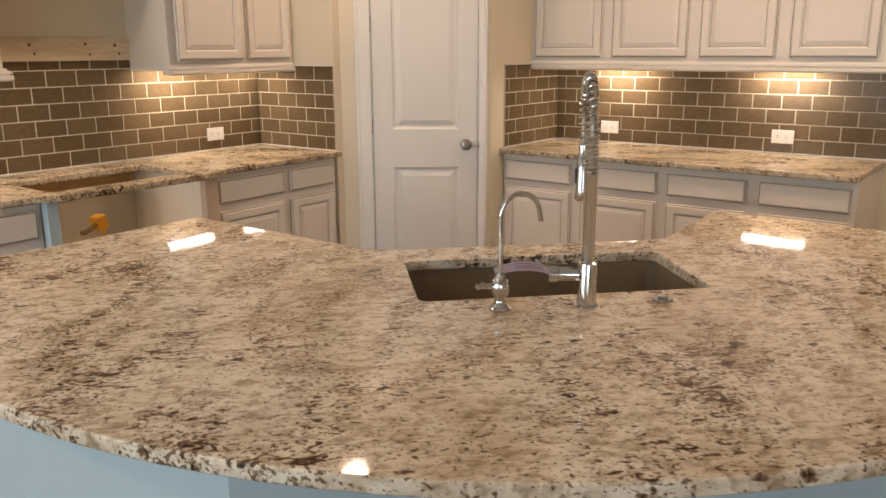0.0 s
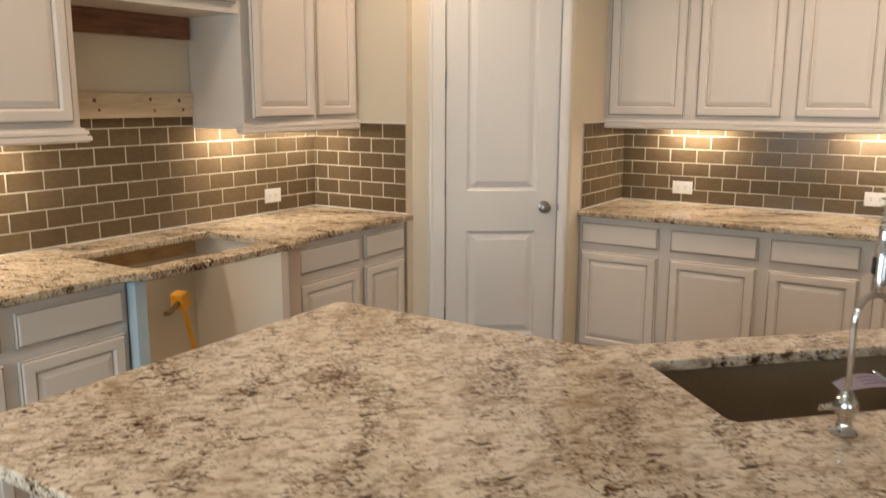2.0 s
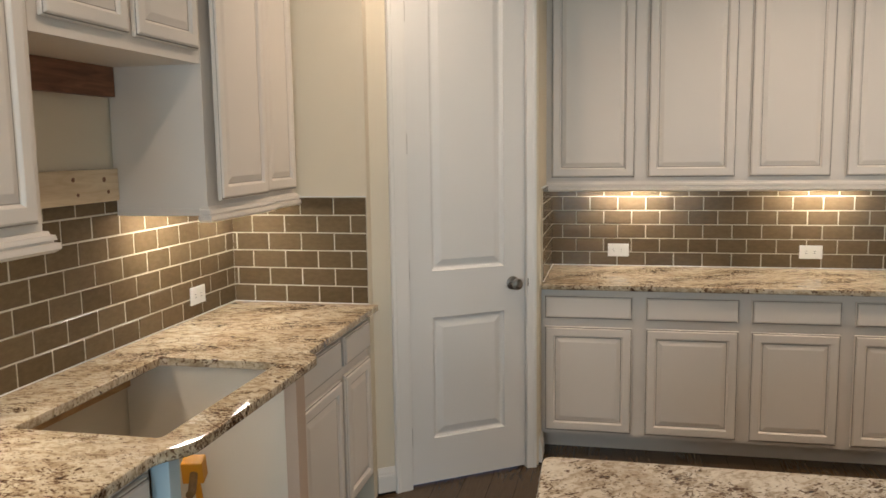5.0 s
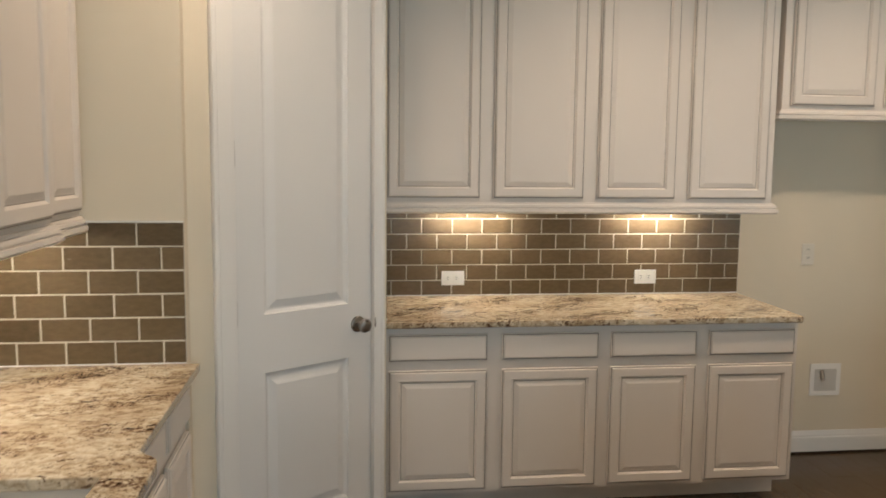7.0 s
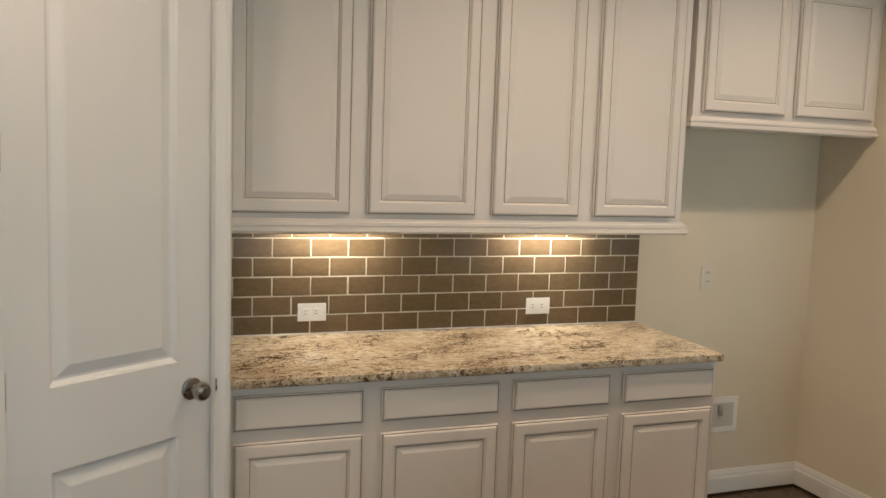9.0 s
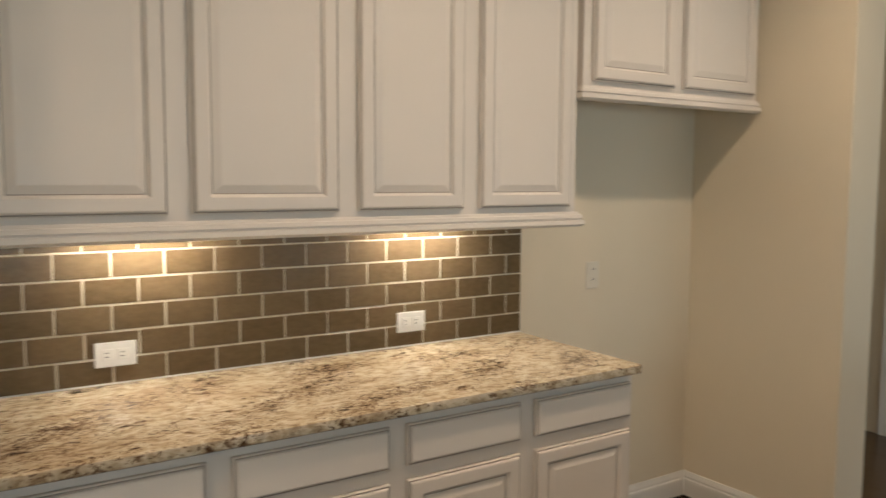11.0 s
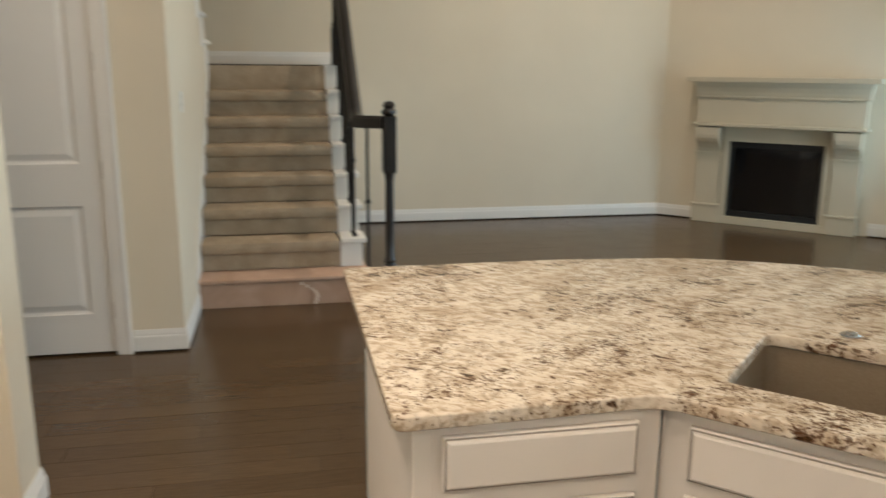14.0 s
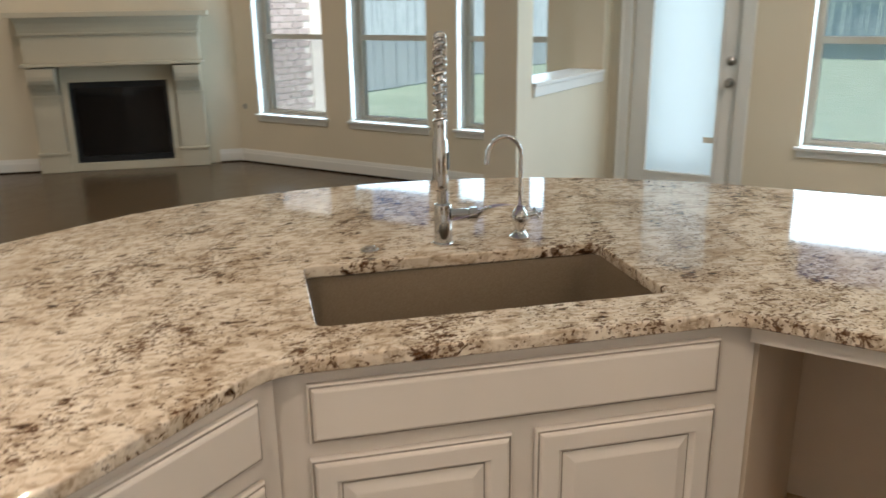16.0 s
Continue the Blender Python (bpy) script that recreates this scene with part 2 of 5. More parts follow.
def glass_mat(name, rough=0.0):
    m = mat(name, (1, 1, 1), rough)
    b = m.node_tree.nodes["Principled BSDF"]
    b.inputs["Transmission Weight"].default_value = 1
    b.inputs["IOR"].default_value = 1.05
    return m


GLASS = glass_mat("clear_glass")


def screen_mat():
    m = mat("insect_screen", (0.2, 0.3, 0.34), 0.7)
    t = m.node_tree
    tr = t.nodes.new("ShaderNodeBsdfTransparent")
    mx = t.nodes.new("ShaderNodeMixShader")
    mx.inputs[0].default_value = 0.22
    t.links.new(tr.outputs[0], mx.inputs[1])
    t.links.new(t.nodes["Principled BSDF"].outputs[0], mx.inputs[2])
    t.links.new(mx.outputs[0], t.nodes["Material Output"].inputs[0])
    return m


SCREEN = screen_mat()
FIREGLASS = mat("dark_fire_glass", (0.004, 0.004, 0.005), 0.06, 0, 0.6)


def glow(name, color, strength):
    m = mat(name, color, 0.5)
    b = m.node_tree.nodes["Principled BSDF"]
    b.inputs["Emission Color"].default_value = (*color, 1)
    b.inputs["Emission Strength"].default_value = strength
    return m


LED = glow("led_diffuser", (0.97, 0.98, 0.90), 190)
CANGLOW = glow("recessed_lens", (1.0, 0.88, 0.7), 14)


def frosted_mat():
    m = mat("frosted_door_pane", (0.85, 0.9, 0.92), 0.35)
    t = m.node_tree
    tr = t.nodes.new("ShaderNodeBsdfTranslucent")
    tr.inputs[0].default_value = (0.78, 0.82, 0.83, 1)
    mx = t.nodes.new("ShaderNodeMixShader")
    mx.inputs[0].default_value = 0.75
    t.links.new(t.nodes["Principled BSDF"].outputs[0], mx.inputs[1])
    t.links.new(tr.outputs[0], mx.inputs[2])
    t.links.new(mx.outputs[0], t.nodes["Material Output"].inputs[0])
    return m


FROST = frosted_mat()


def grass_mat():
    m = mat("lawn", (0.1, 0.14, 0.05), 0.95, 0, 0.1)
    n = N(m)
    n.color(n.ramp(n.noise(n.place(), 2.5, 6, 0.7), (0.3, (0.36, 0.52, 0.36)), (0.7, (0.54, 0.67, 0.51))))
    n.bump(n.noise(n.place(), 60, 3), 0.8, 0.03)
    return m


GRASS = grass_mat()
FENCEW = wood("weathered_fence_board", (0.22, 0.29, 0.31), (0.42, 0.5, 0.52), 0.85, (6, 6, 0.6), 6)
MORTAR = paint("pale_mortar", (0.76, 0.75, 0.72), 0.9, 0.05, 200, 0.3)


def brick_mat():
    m = mat("grey_brown_brick", (0.25, 0.2, 0.17), 0.85, 0, 0.2)
    n = N(m)
    oi = n.t.nodes.new("ShaderNodeObjectInfo")
    c = n.ramp(oi.outputs["Random"], (0, (0.34, 0.3, 0.29)), (0.5, (0.46, 0.41, 0.40)), (1, (0.58, 0.53, 0.52)))
    v = n.noise(n.place(), 40, 4, 0.6)
    n.color(n.mix(0.4, c, n.ramp(v, (0.3, (0.36, 0.32, 0.31)), (0.7, (0.58, 0.53, 0.52)))))
    n.bump(v, 0.5, 0.004)
    return m


BRICK = brick_mat()

# ---- building helpers ----


def box(bm, x0, y0, z0, x1, y1, z1, bevel=0.0):
    vs = [bm.verts.new((x, y, z)) for x in (x0, x1) for y in (y0, y1) for z in (z0, z1)]
    fs = [bm.faces.new([vs[i] for i in f]) for f in ((0, 1, 3, 2), (4, 6, 7, 5), (0, 4, 5, 1), (2, 3, 7, 6), (0, 2, 6, 4), (1, 5, 7, 3))]
    if bevel:
        es = list({e for f in fs for e in f.edges})
        bmesh.ops.bevel(bm, geom=es, offset=bevel, segments=2, profile=0.5, affect="EDGES")
    return bm


def boxes(*rows, bevel=0.0):
    bm = bmesh.new()
    for r in rows:
        box(bm, *r, bevel=bevel)
    return bm


def mesh_of(bm, material, smooth=False):
    me = bpy.data.meshes.new("mesh")
    bmesh.ops.recalc_face_normals(bm, faces=bm.faces)
    bm.to_mesh(me)
    bm.free()
    if material:
        me.materials.append(material)
    if smooth:
        for p in me.polygons:
            p.use_smooth = True
        me.set_sharp_from_angle(angle=radians(38))
        for p in me.polygons:
            if abs(p.normal.z) > 0.9995 and p.area > 1e-4:
                p.use_smooth = False
    return me


def part(name, bm, material, parent, label="", m=None, smooth=False):
    """One mesh under a thing or a part."""
    ob = new(name, mesh_of(bm, material, smooth) if isinstance(bm, bmesh.types.BMesh) else bm)
    ob.parent = parent
    if m is not None:
        ob.matrix_basis = m
    return tagged(ob, label)


def thing(name, m, label, category, group="", kind=""):
    ob = new(name)
    ob.empty_display_size = 0.05
    ob.matrix_world = m
    return tagged(ob, label, category, group, kind)


def single(name, bm, material, label, category, group="", kind="", m=None, smooth=False):
    ob = new(name, mesh_of(bm, material, smooth))
    if m is not None:
        ob.matrix_world = m
    return tagged(ob, label, category, group, kind)


def prism(bm, pts, z0, z1):
    """A flat outline of (x, y), counter-clockwise, raised from z0 to z1."""
    lo = [bm.verts.new((x, y, z0)) for x, y in pts]
    hi = [bm.verts.new((x, y, z1)) for x, y in pts]
    bm.faces.new(hi)
    bm.faces.new(lo[::-1])
    for i in range(len(pts)):
        j = (i + 1) % len(pts)
        bm.faces.new((lo[i], lo[j], hi[j], hi[i]))
    return bm


def lathe(bm, profile, steps=20, at=(0, 0, 0)):
    """Turns (radius, height) rows round the z axis."""
    rings = []
    for r, z in profile:
        rings.append([bm.verts.new((at[0] + r * math.cos(2 * math.pi * k / steps), at[1] + r * math.sin(2 * math.pi * k / steps), at[2] + z)) for k in range(steps)])
    for a, b in zip(rings, rings[1:]):
        for k in range(steps):
            bm.faces.new((a[k], a[(k + 1) % steps], b[(k + 1) % steps], b[k]))
    bm.faces.new(rings[0][::-1])
    bm.faces.new(rings[-1])
    return bm


def tube(bm, path, radius, steps=10):
    """A round bar along a list of points; radius may be a list."""
    path = [Vector(p) for p in path]
    rings, side = [], None
    for i, p in enumerate(path):
        d = (path[min(i + 1, len(path) - 1)] - path[max(i - 1, 0)]).normalized()
        if side is None:
            side = d.orthogonal().normalized()
        side = (side - d * side.dot(d)).normalized()
        up = d.cross(side)
        r = radius[i] if isinstance(radius, (list, tuple)) else radius
        rings.append([bm.verts.new(p + r * (math.cos(2 * math.pi * k / steps) * side + math.sin(2 * math.pi * k / steps) * up)) for k in range(steps)])
    for a, b in zip(rings, rings[1:]):
        for k in range(steps):
            bm.faces.new((a[k], a[(k + 1) % steps], b[(k + 1) % steps], b[k]))
    bm.faces.new(rings[0][::-1])
    bm.faces.new(rings[-1])
    return bm


def ringed(bm, w, h, rings, arch=0.0, x0=0.0, z0=0.0, glazed=(), back=True):
    """A front of w by h in the x-z plane, its relief given by rows of (inset, height out, -y), from the rim to the middle.
    arch: the rise of a curved top of the inner rings."""
    loops = []
    top = 12 if arch else 1
    for ins, out, *arched in rings:
        rise = arch if arched else 0.0
        pts = [(ins, ins), (w - ins, ins)]
        for k in range(top + 1):
            f = k / top
            x = w - ins - f * (w - 2 * ins)
            pts.append((x, h - ins - rise + rise * math.sin(math.pi * f) ** 0.8 if rise else h - ins))
        loops.append([bm.verts.new((x0 + x, -out, z0 + z)) for x, z in pts])
    n = len(loops[0])
    for i, (a, b) in enumerate(zip(loops, loops[1:])):
        for k in range(n):
            bm.faces.new((a[k], a[(k + 1) % n], b[(k + 1) % n], b[k])).material_index = 1 if i in glazed else 0
    bm.faces.new(loops[-1])
    if back:
        bm.faces.new(loops[0][::-1])
    return bm


RAISED = [(0, 0), (0, 0.010), (0.003, 0.013), (0.007, 0.0132), (0.009, 0.018), (0.013, 0.020), (0.045, 0.020), (0.048, 0.0165), (0.051, 0.011), (0.054, 0.0095), (0.057, 0.0095), (0.077, 0.0165), (0.080, 0.0172)]
SLAB = [(0, 0), (0, 0.010), (0.003, 0.013), (0.007, 0.0132), (0.009, 0.018), (0.013, 0.020)]


def cab_door(parent, x, z, w, h, name="door", ajar=0.0):
    """A raised-panel door on small bumpers; ajar: degrees it stands open, hinged at its far end."""
    m = pose(x + w, -0.004, z, 0, 0, ajar) @ pose(-w, 0, 0)
    ob = part(name, ringed(bmesh.new(), w, h, RAISED, glazed=(2, 9)), CAB, parent, m=m)
    ob.data.materials.append(GLAZE)
    return ob


def cab_drawer(parent, x, z, w, h):
    ob = part("drawer_front", ringed(bmesh.new(), w, h, SLAB, glazed=(2,)), CAB, parent, m=pose(x, -0.004, z))
    ob.data.materials.append(GLAZE)
    return ob


def base_cabinet(m, w, depth, label, group, doors=1, toe=0.12, fronts=None):
    """Origin at the floor, at the left end of the face; +y goes to the wall."""
    t = thing("base_cabinet", m, label, "cabinet", group)
    part("body", boxes((0, 0, 0.122, w, depth, 0.884)), CAB, t)
    part("toe_kick", boxes((0.0, toe, 0.0, w, depth, 0.1215)), CAB, t, "recessed toe kick")
    g = 0.024
    dw = (w - g * (doors + 1)) / doors
    for x0, x1 in fronts or [(g + k * (dw + g), g + k * (dw + g) + dw) for k in range(doors)]:
        cab_door(t, x0, 0.141, x1 - x0, 0.549)
        cab_drawer(t, x0, 0.731, x1 - x0, 0.119)
    return t


def moulding(bm, w, x0=0.0, z=0.0, back=0.0, ret0=0.0, ret1=0.0):
    """A stepped light rail along x, with returns of that depth at its ends."""
    prof = [(h * 0.86, o) for h, o in ((0.0, -0.008), (0.062, -0.008), (0.062, 0.009), (0.052, 0.012), (0.050, 0.020), (0.036, 0.023), (0.034, 0.017), (0.029, 0.017), (0.027, 0.027), (0.010, 0.029), (0.004, 0.022), (0.0, 0.018))]
    a = [bm.verts.new((x0 - o if ret0 else x0, -o, z + h)) for h, o in prof]
    b = [bm.verts.new((x0 + w + o if ret1 else x0 + w, -o, z + h)) for h, o in prof]
    n = len(prof)
    for k in range(n):
        bm.faces.new((a[k], a[(k + 1) % n], b[(k + 1) % n], b[k]))
    if not ret0:
        bm.faces.new(a)
    if not ret1:
        bm.faces.new(b[::-1])
    for v, ret, s in ((a, ret0, x0), (b, ret1, x0 + w)):
        if ret:
            c = [bm.verts.new((q.co.x, ret, q.co.z)) for q in v]
            for k in range(n):
                bm.faces.new((v[k], v[(k + 1) % n], c[(k + 1) % n], c[k]))
            bm.faces.new(c)
    return bm


def upper_cabinet(m, w, depth, bottom, top, label, group, doors=1, ret0=0.0, ret1=0.0, gap=0.03, rail=True, ajar=0.0, fronts=None):
    t = thing("upper_cabinet", m, label, "cabinet", group)
    part("body", boxes((0, 0, bottom, w, depth, top)), CAB, t)
    dw = (w - gap * (doors + 1)) / doors
    for x0, x1 in fronts or [(gap + k * (dw + gap), gap + k * (dw + gap) + dw) for k in range(doors)]:
        cab_door(t, x0, bottom + (0.026 if rail else 0.04), x1 - x0, top - bottom - 0.066, ajar=ajar)
    for lip, ret in ((0.0, ret0), (w - 0.018, ret1)):
        if ret == 0.02:
            part("side_lip", boxes((lip, 0.031, bottom - 0.024, lip + 0.018, depth, bottom - 0.0005)), CAB, t)
    if rail:
        part("light_rail", moulding(bmesh.new(), w, 0, bottom - 0.046, 0, ret0, ret1), CAB, t, "stepped light rail moulding")
    return t


def led_bar(m, length):
    """Under the cabinet, along local x."""
    t = thing("under_cabinet_light", m, "slim white under-cabinet light, switched on", "light", "under-cabinet lights")
    part("housing", boxes((-length / 2, -0.03, -0.012, length / 2, 0.03, 0), bevel=0.002), PLASTIC, t)
    part("diffuser", boxes((-length / 2 + 0.01, -0.010, -0.0165, length / 2 - 0.01, 0.010, -0.0125)), LED, t, "glowing warm diffuser")
    return t


def base_trim(name, x0, y0, x1, y1, z=0.0, h=0.13, end0=0.0, end1=0.0):
    """A moulded baseboard; the room lies to the left of the way from 0 to 1."""
    d = Vector((x1 - x0, y1 - y0, 0))
    L = d.length
    prof = [(0, 0.013), (0, h), (0.004, h), (0.007, h - 0.012), (0.010, h - 0.024), (0.010, h - 0.032), (0.0135, h - 0.038), (0.0145, h - 0.048), (0.0145, 0.013)]
    bm = bmesh.new()
    a = [bm.verts.new((-end0 * o, o + 0.002, zz)) for o, zz in prof]
    b = [bm.verts.new((L + end1 * o, o + 0.002, zz)) for o, zz in prof]
    for k in range(len(prof)):
        j = (k + 1) % len(prof)
        bm.faces.new((a[k], a[j], b[j], b[k]))
    bm.faces.new(a)
    bm.faces.new(b[::-1])
    # near-black strip paints the shade in the gap below the board
    single("gap_shade", boxes((0, 0.0005, 0.0005, L, 0.006, 0.0125)), SUBFLOOR_AND_SHADE, "dark strip painted as shade in the gap under the baseboard", "floor gap", "", "structure", pose(x0, y0, z, 0, 0, math.degrees(math.atan2(d.y, d.x))))
    return single(name, bm, TRIM, "white moulded wooden baseboard along the wall", "baseboard", "", "structure", pose(x0, y0, z, 0, 0, math.degrees(math.atan2(d.y, d.x))))


def wall_x(name, x0, x1, y0, y1, z0, z1, holes=(), label="cream painted drywall wall"):
    """A wall between x0..x1 and y0..y1; holes: (a0, a1, b0, b1) along its longer side and in z, cut right through."""
    along_x = (x1 - x0) > (y1 - y0)
    a0, a1 = (x0, x1) if along_x else (y0, y1)
    us = sorted({a0, a1, *[h[0] for h in holes], *[h[1] for h in holes]})
    vs = sorted({z0, z1, *[h[2] for h in holes], *[h[3] for h in holes]})
    bm = bmesh.new()
    solid = lambda i, j: 0 <= i < len(us) - 1 and 0 <= j < len(vs) - 1 and not any(h[0] < (us[i] + us[i + 1]) / 2 < h[1] and h[2] < (vs[j] + vs[j + 1]) / 2 < h[3] for h in holes)
    P = (lambda u, s, v: (u, (y0, y1)[s], v)) if along_x else (lambda u, s, v: ((x0, x1)[s], u, v))
    quad = lambda *ps: bm.faces.new([bm.verts.new(p) for p in ps])
    for i in range(len(us) - 1):
        for j in range(len(vs) - 1):
            if not solid(i, j):
                continue
            u, w, p, q = us[i], us[i + 1], vs[j], vs[j + 1]
            for s in (0, 1):
                quad(P(u, s, p), P(w, s, p), P(w, s, q), P(u, s, q))
            if not solid(i - 1, j):
                quad(P(u, 0, p), P(u, 1, p), P(u, 1, q), P(u, 0, q))
            if not solid(i + 1, j):
                quad(P(w, 0, p), P(w, 1, p), P(w, 1, q), P(w, 0, q))
            if not solid(i, j - 1):
                quad(P(u, 0, p), P(w, 0, p), P(w, 1, p), P(u, 1, p))
            if not solid(i, j + 1):
                quad(P(u, 0, q), P(w, 0, q), P(w, 1, q), P(u, 1, q))
    bmesh.ops.remove_doubles(bm, verts=bm.verts, dist=1e-5)
    return single(name, bm, WALL, label, "wall", "", "structure")


# ---- the large structure ----
# pantry corner: west return, diagonal door wall, north return
WW = -1.35          # west wall face
PY = -1.32          # return wall facing south
PX = -0.70          # end of that return
QY = -0.64          # near end of the return facing east
wall_x("wall_west", WW - 0.12, WW, -7.44, 0.12, 0, CEIL)
wall_x("wall_north", 0.0, 3.18, 0.0, 0.12, 0, CEIL)
wall_x("wall_pantry_south", WW, PX, PY, PY + 0.052, 0, CEIL)
wall_x("wall_pantry_east", -0.1, 0.0, -0.775, 0.0, 0, CEIL)
wall_x("wall_fridge_side", 2.972, 3.18, -0.76, 0.0, 0, CEIL, label="short cream drywall wall beside the refrigerator space")
# diagonal wall with the door opening
DA, DB = Vector((PX, -1.268, 0)), Vector((0.0, -0.776, 0))
dd = (DB - DA).normalized()
DROT = math.degrees(math.atan2(dd.y, dd.x))
DL = (DB - DA).length
DW, DH = 0.613, 2.44
D0 = 0.172
dm = pose(DA.x, DA.y, 0, 0, 0, DROT)
bm = boxes((0, 0, 0, D0 - 0.015, 0.1, CEIL), (D0 + DW + 0.015, 0, 0, DL, 0.1, CEIL), (D0 - 0.015, 0, DH + 0.015, D0 + DW + 0.015, 0.1, CEIL))
single("wall_pantry_diagonal", bm, WALL, "narrow cream drywall wall round the pantry door", "wall", "", "structure", dm)

# hall, stairs and living room
HX = 4.74
wall_x("wall_hall_east", HX, HX + 0.12, -1.09, 2.2, 0, HIGH, [(-0.735, -0.09, 0, 2.44)])
# wall between the two flights, its top sloping under the upper one
bm = bmesh.new()
prof = [(HX + 0.12, 0.0), (7.2, 0.0), (7.2, 1.68), (HX + 0.12, 1.68 + 0.73 * (7.2 - HX - 0.12))]
r0 = [bm.verts.new((x, -1.09, z)) for x, z in prof]
r1 = [bm.verts.new((x, -0.97, z)) for x, z in prof]
for k in range(4):
    bm.faces.new((r0[k], r0[(k + 1) % 4], r1[(k + 1) % 4], r1[k]))
bm.faces.new(r0)
bm.faces.new(r1[::-1])
single("wall_stair", bm, WALL, "cream drywall wall with a sloping top between two stair flights", "wall", "", "structure")
wall_x("wall_hall_north", 3.18, HX, 2.08, 2.2, 0, CEIL)
wall_x("wall_hall_west", 3.06, 3.18, 0.12, 2.2, 0, CEIL)
wall_x("wall_east", 8.3, 8.42, -5.6, 0.9, 0, HIGH)
wall_x("wall_landing_north", 7.2, 8.3, 0.78, 0.9, 0, HIGH)
# unseen wall added to keep sun from leaking onto the landing
wall_x("wall_landing_west", 7.08, 7.2, 0.22, 0.9, 0, HIGH)
wall_x("wall_stair_far", HX + 0.12, 7.2, 0.1, 0.22, 0, HIGH)
# the last opening is an added window out of view
WINS = [(5.6, 6.44, 0.47, 2.35), (4.49, 5.31, 0.47, 2.35), (3.4, 4.2, 0.47, 2.35), (0.7, 1.56, 0.53, 2.3), (-0.6, 0.3, 0.53, 2.3)]
wall_x("wall_south", WW, 6.72, -7.42, -7.2, 0, HIGH, WINS + [(1.99, 2.74, 0, 2.44)], "cream drywall wall with tall windows and a glazed door")
wall_x("wall_divider", 2.9, 3.12, -7.2, -5.7, 0, CEIL, [(-7.06, -5.9, 1.0, 2.3)], "cream dividing wall with an open pass-through")
# diagonal fireplace wall
single("wall_fireplace", prism(bmesh.new(), [(6.7, -7.2), (6.84, -7.42), (8.42, -5.84), (8.3, -5.6)], 0, HIGH), WALL, "cream angled drywall wall behind the fireplace", "wall", "", "structure")
# ceilings
single("ceiling_kitchen", boxes((WW - 0.12, -7.42, CEIL, 3.3, 2.2, CEIL + 0.12)), CEILING, "flat white painted ceiling", "ceiling", "", "structure")
single("ceiling_hall", boxes((3.3, -1.09, CEIL, HX, 2.2, CEIL + 0.12)), CEILING, "flat white painted ceiling", "ceiling", "", "structure")
single("ceiling_living", boxes((3.3, -7.42, HIGH, 8.42, 0.9, HIGH + 0.12)), CEILING, "high flat white painted ceiling", "ceiling", "", "structure")
wall_x("wall_upper_kitchen", 3.18, 3.3, -7.2, -1.09, CEIL, HIGH)
wall_x("wall_upper_hall", 3.3, HX, -1.09, -0.97, CEIL + 0.12, HIGH)

# ---- counters ----
CT = 0.914
U = Vector((1, 1, 0)).normalized()     # along the sink
V = Vector((1, -1, 0)).normalized()    # from the sink front to its back


def nu(n, u):
    p = V * n + U * u
    return (p.x, p.y)


def slab(name, outline, hole, label, stone=GRANITE, z1=CT, th=0.03, eased=0.004):
    """A stone slab from an outline (counter-clockwise) with an optional hole (clockwise), its edges eased."""
    bm = bmesh.new()
    rings = []
    for pts, grow in ((outline, 1), (hole, 1)):
        if not pts:
            continue
        P = [Vector((x, y, 0)) for x, y in pts]
        n = len(P)
        layers = []
        for inset, z in ((eased, z1 - th), (0, z1 - th + eased), (0, z1 - eased), (eased * 0.35, z1 - eased * 0.35), (eased, z1)):
            ring = []
            for i in range(n):
                a, b = (P[i] - P[i - 1]).normalized(), (P[(i + 1) % n] - P[i]).normalized()
                na, nb = Vector((-a.y, a.x, 0)), Vector((-b.y, b.x, 0))
                nn = (na + nb)
                nn = nn / max(0.5, nn.dot(na))
                q = P[i] + nn * inset
                ring.append(bm.verts.new((q.x, q.y, z)))
            layers.append(ring)
        for a, b in zip(layers, layers[1:]):
            for k in range(n):
                bm.faces.new((a[k], a[(k + 1) % n], b[(k + 1) % n], b[k]))
        rings.append((layers[0], layers[-1]))
    for s in (0, 1):
        edges = []
        for r in rings:
            loop = r[s]
            for k in range(len(loop)):
                e = bm.edges.get((loop[k], loop[(k + 1) % len(loop)]))
                edges.append(e)
        bmesh.ops.triangle_fill(bm, use_beauty=True, edges=edges)
    ob = single(name, bm, stone, label, "countertop", smooth=True)
    ob.modifiers.new("flat_faces", "WEIGHTED_NORMAL")
    return ob


def rounded(pts, radii, steps=5):
    """Rounds the corners of an outline."""
    out = []
    n = len(pts)
    for i, r in enumerate(radii):
        p, a, b = Vector(pts[i]), Vector(pts[i - 1]), Vector(pts[(i + 1) % n])
        if not r:
            out.append(tuple(p))
            continue
        da, db = (a - p).normalized(), (b - p).normalized()
        s, e = p + da * r, p + db * r
        for k in range(steps + 1):
            f = k / steps
            q = s * (1 - f) ** 2 + p * 2 * f * (1 - f) + e * f * f
            out.append((q.x, q.y))
    return out


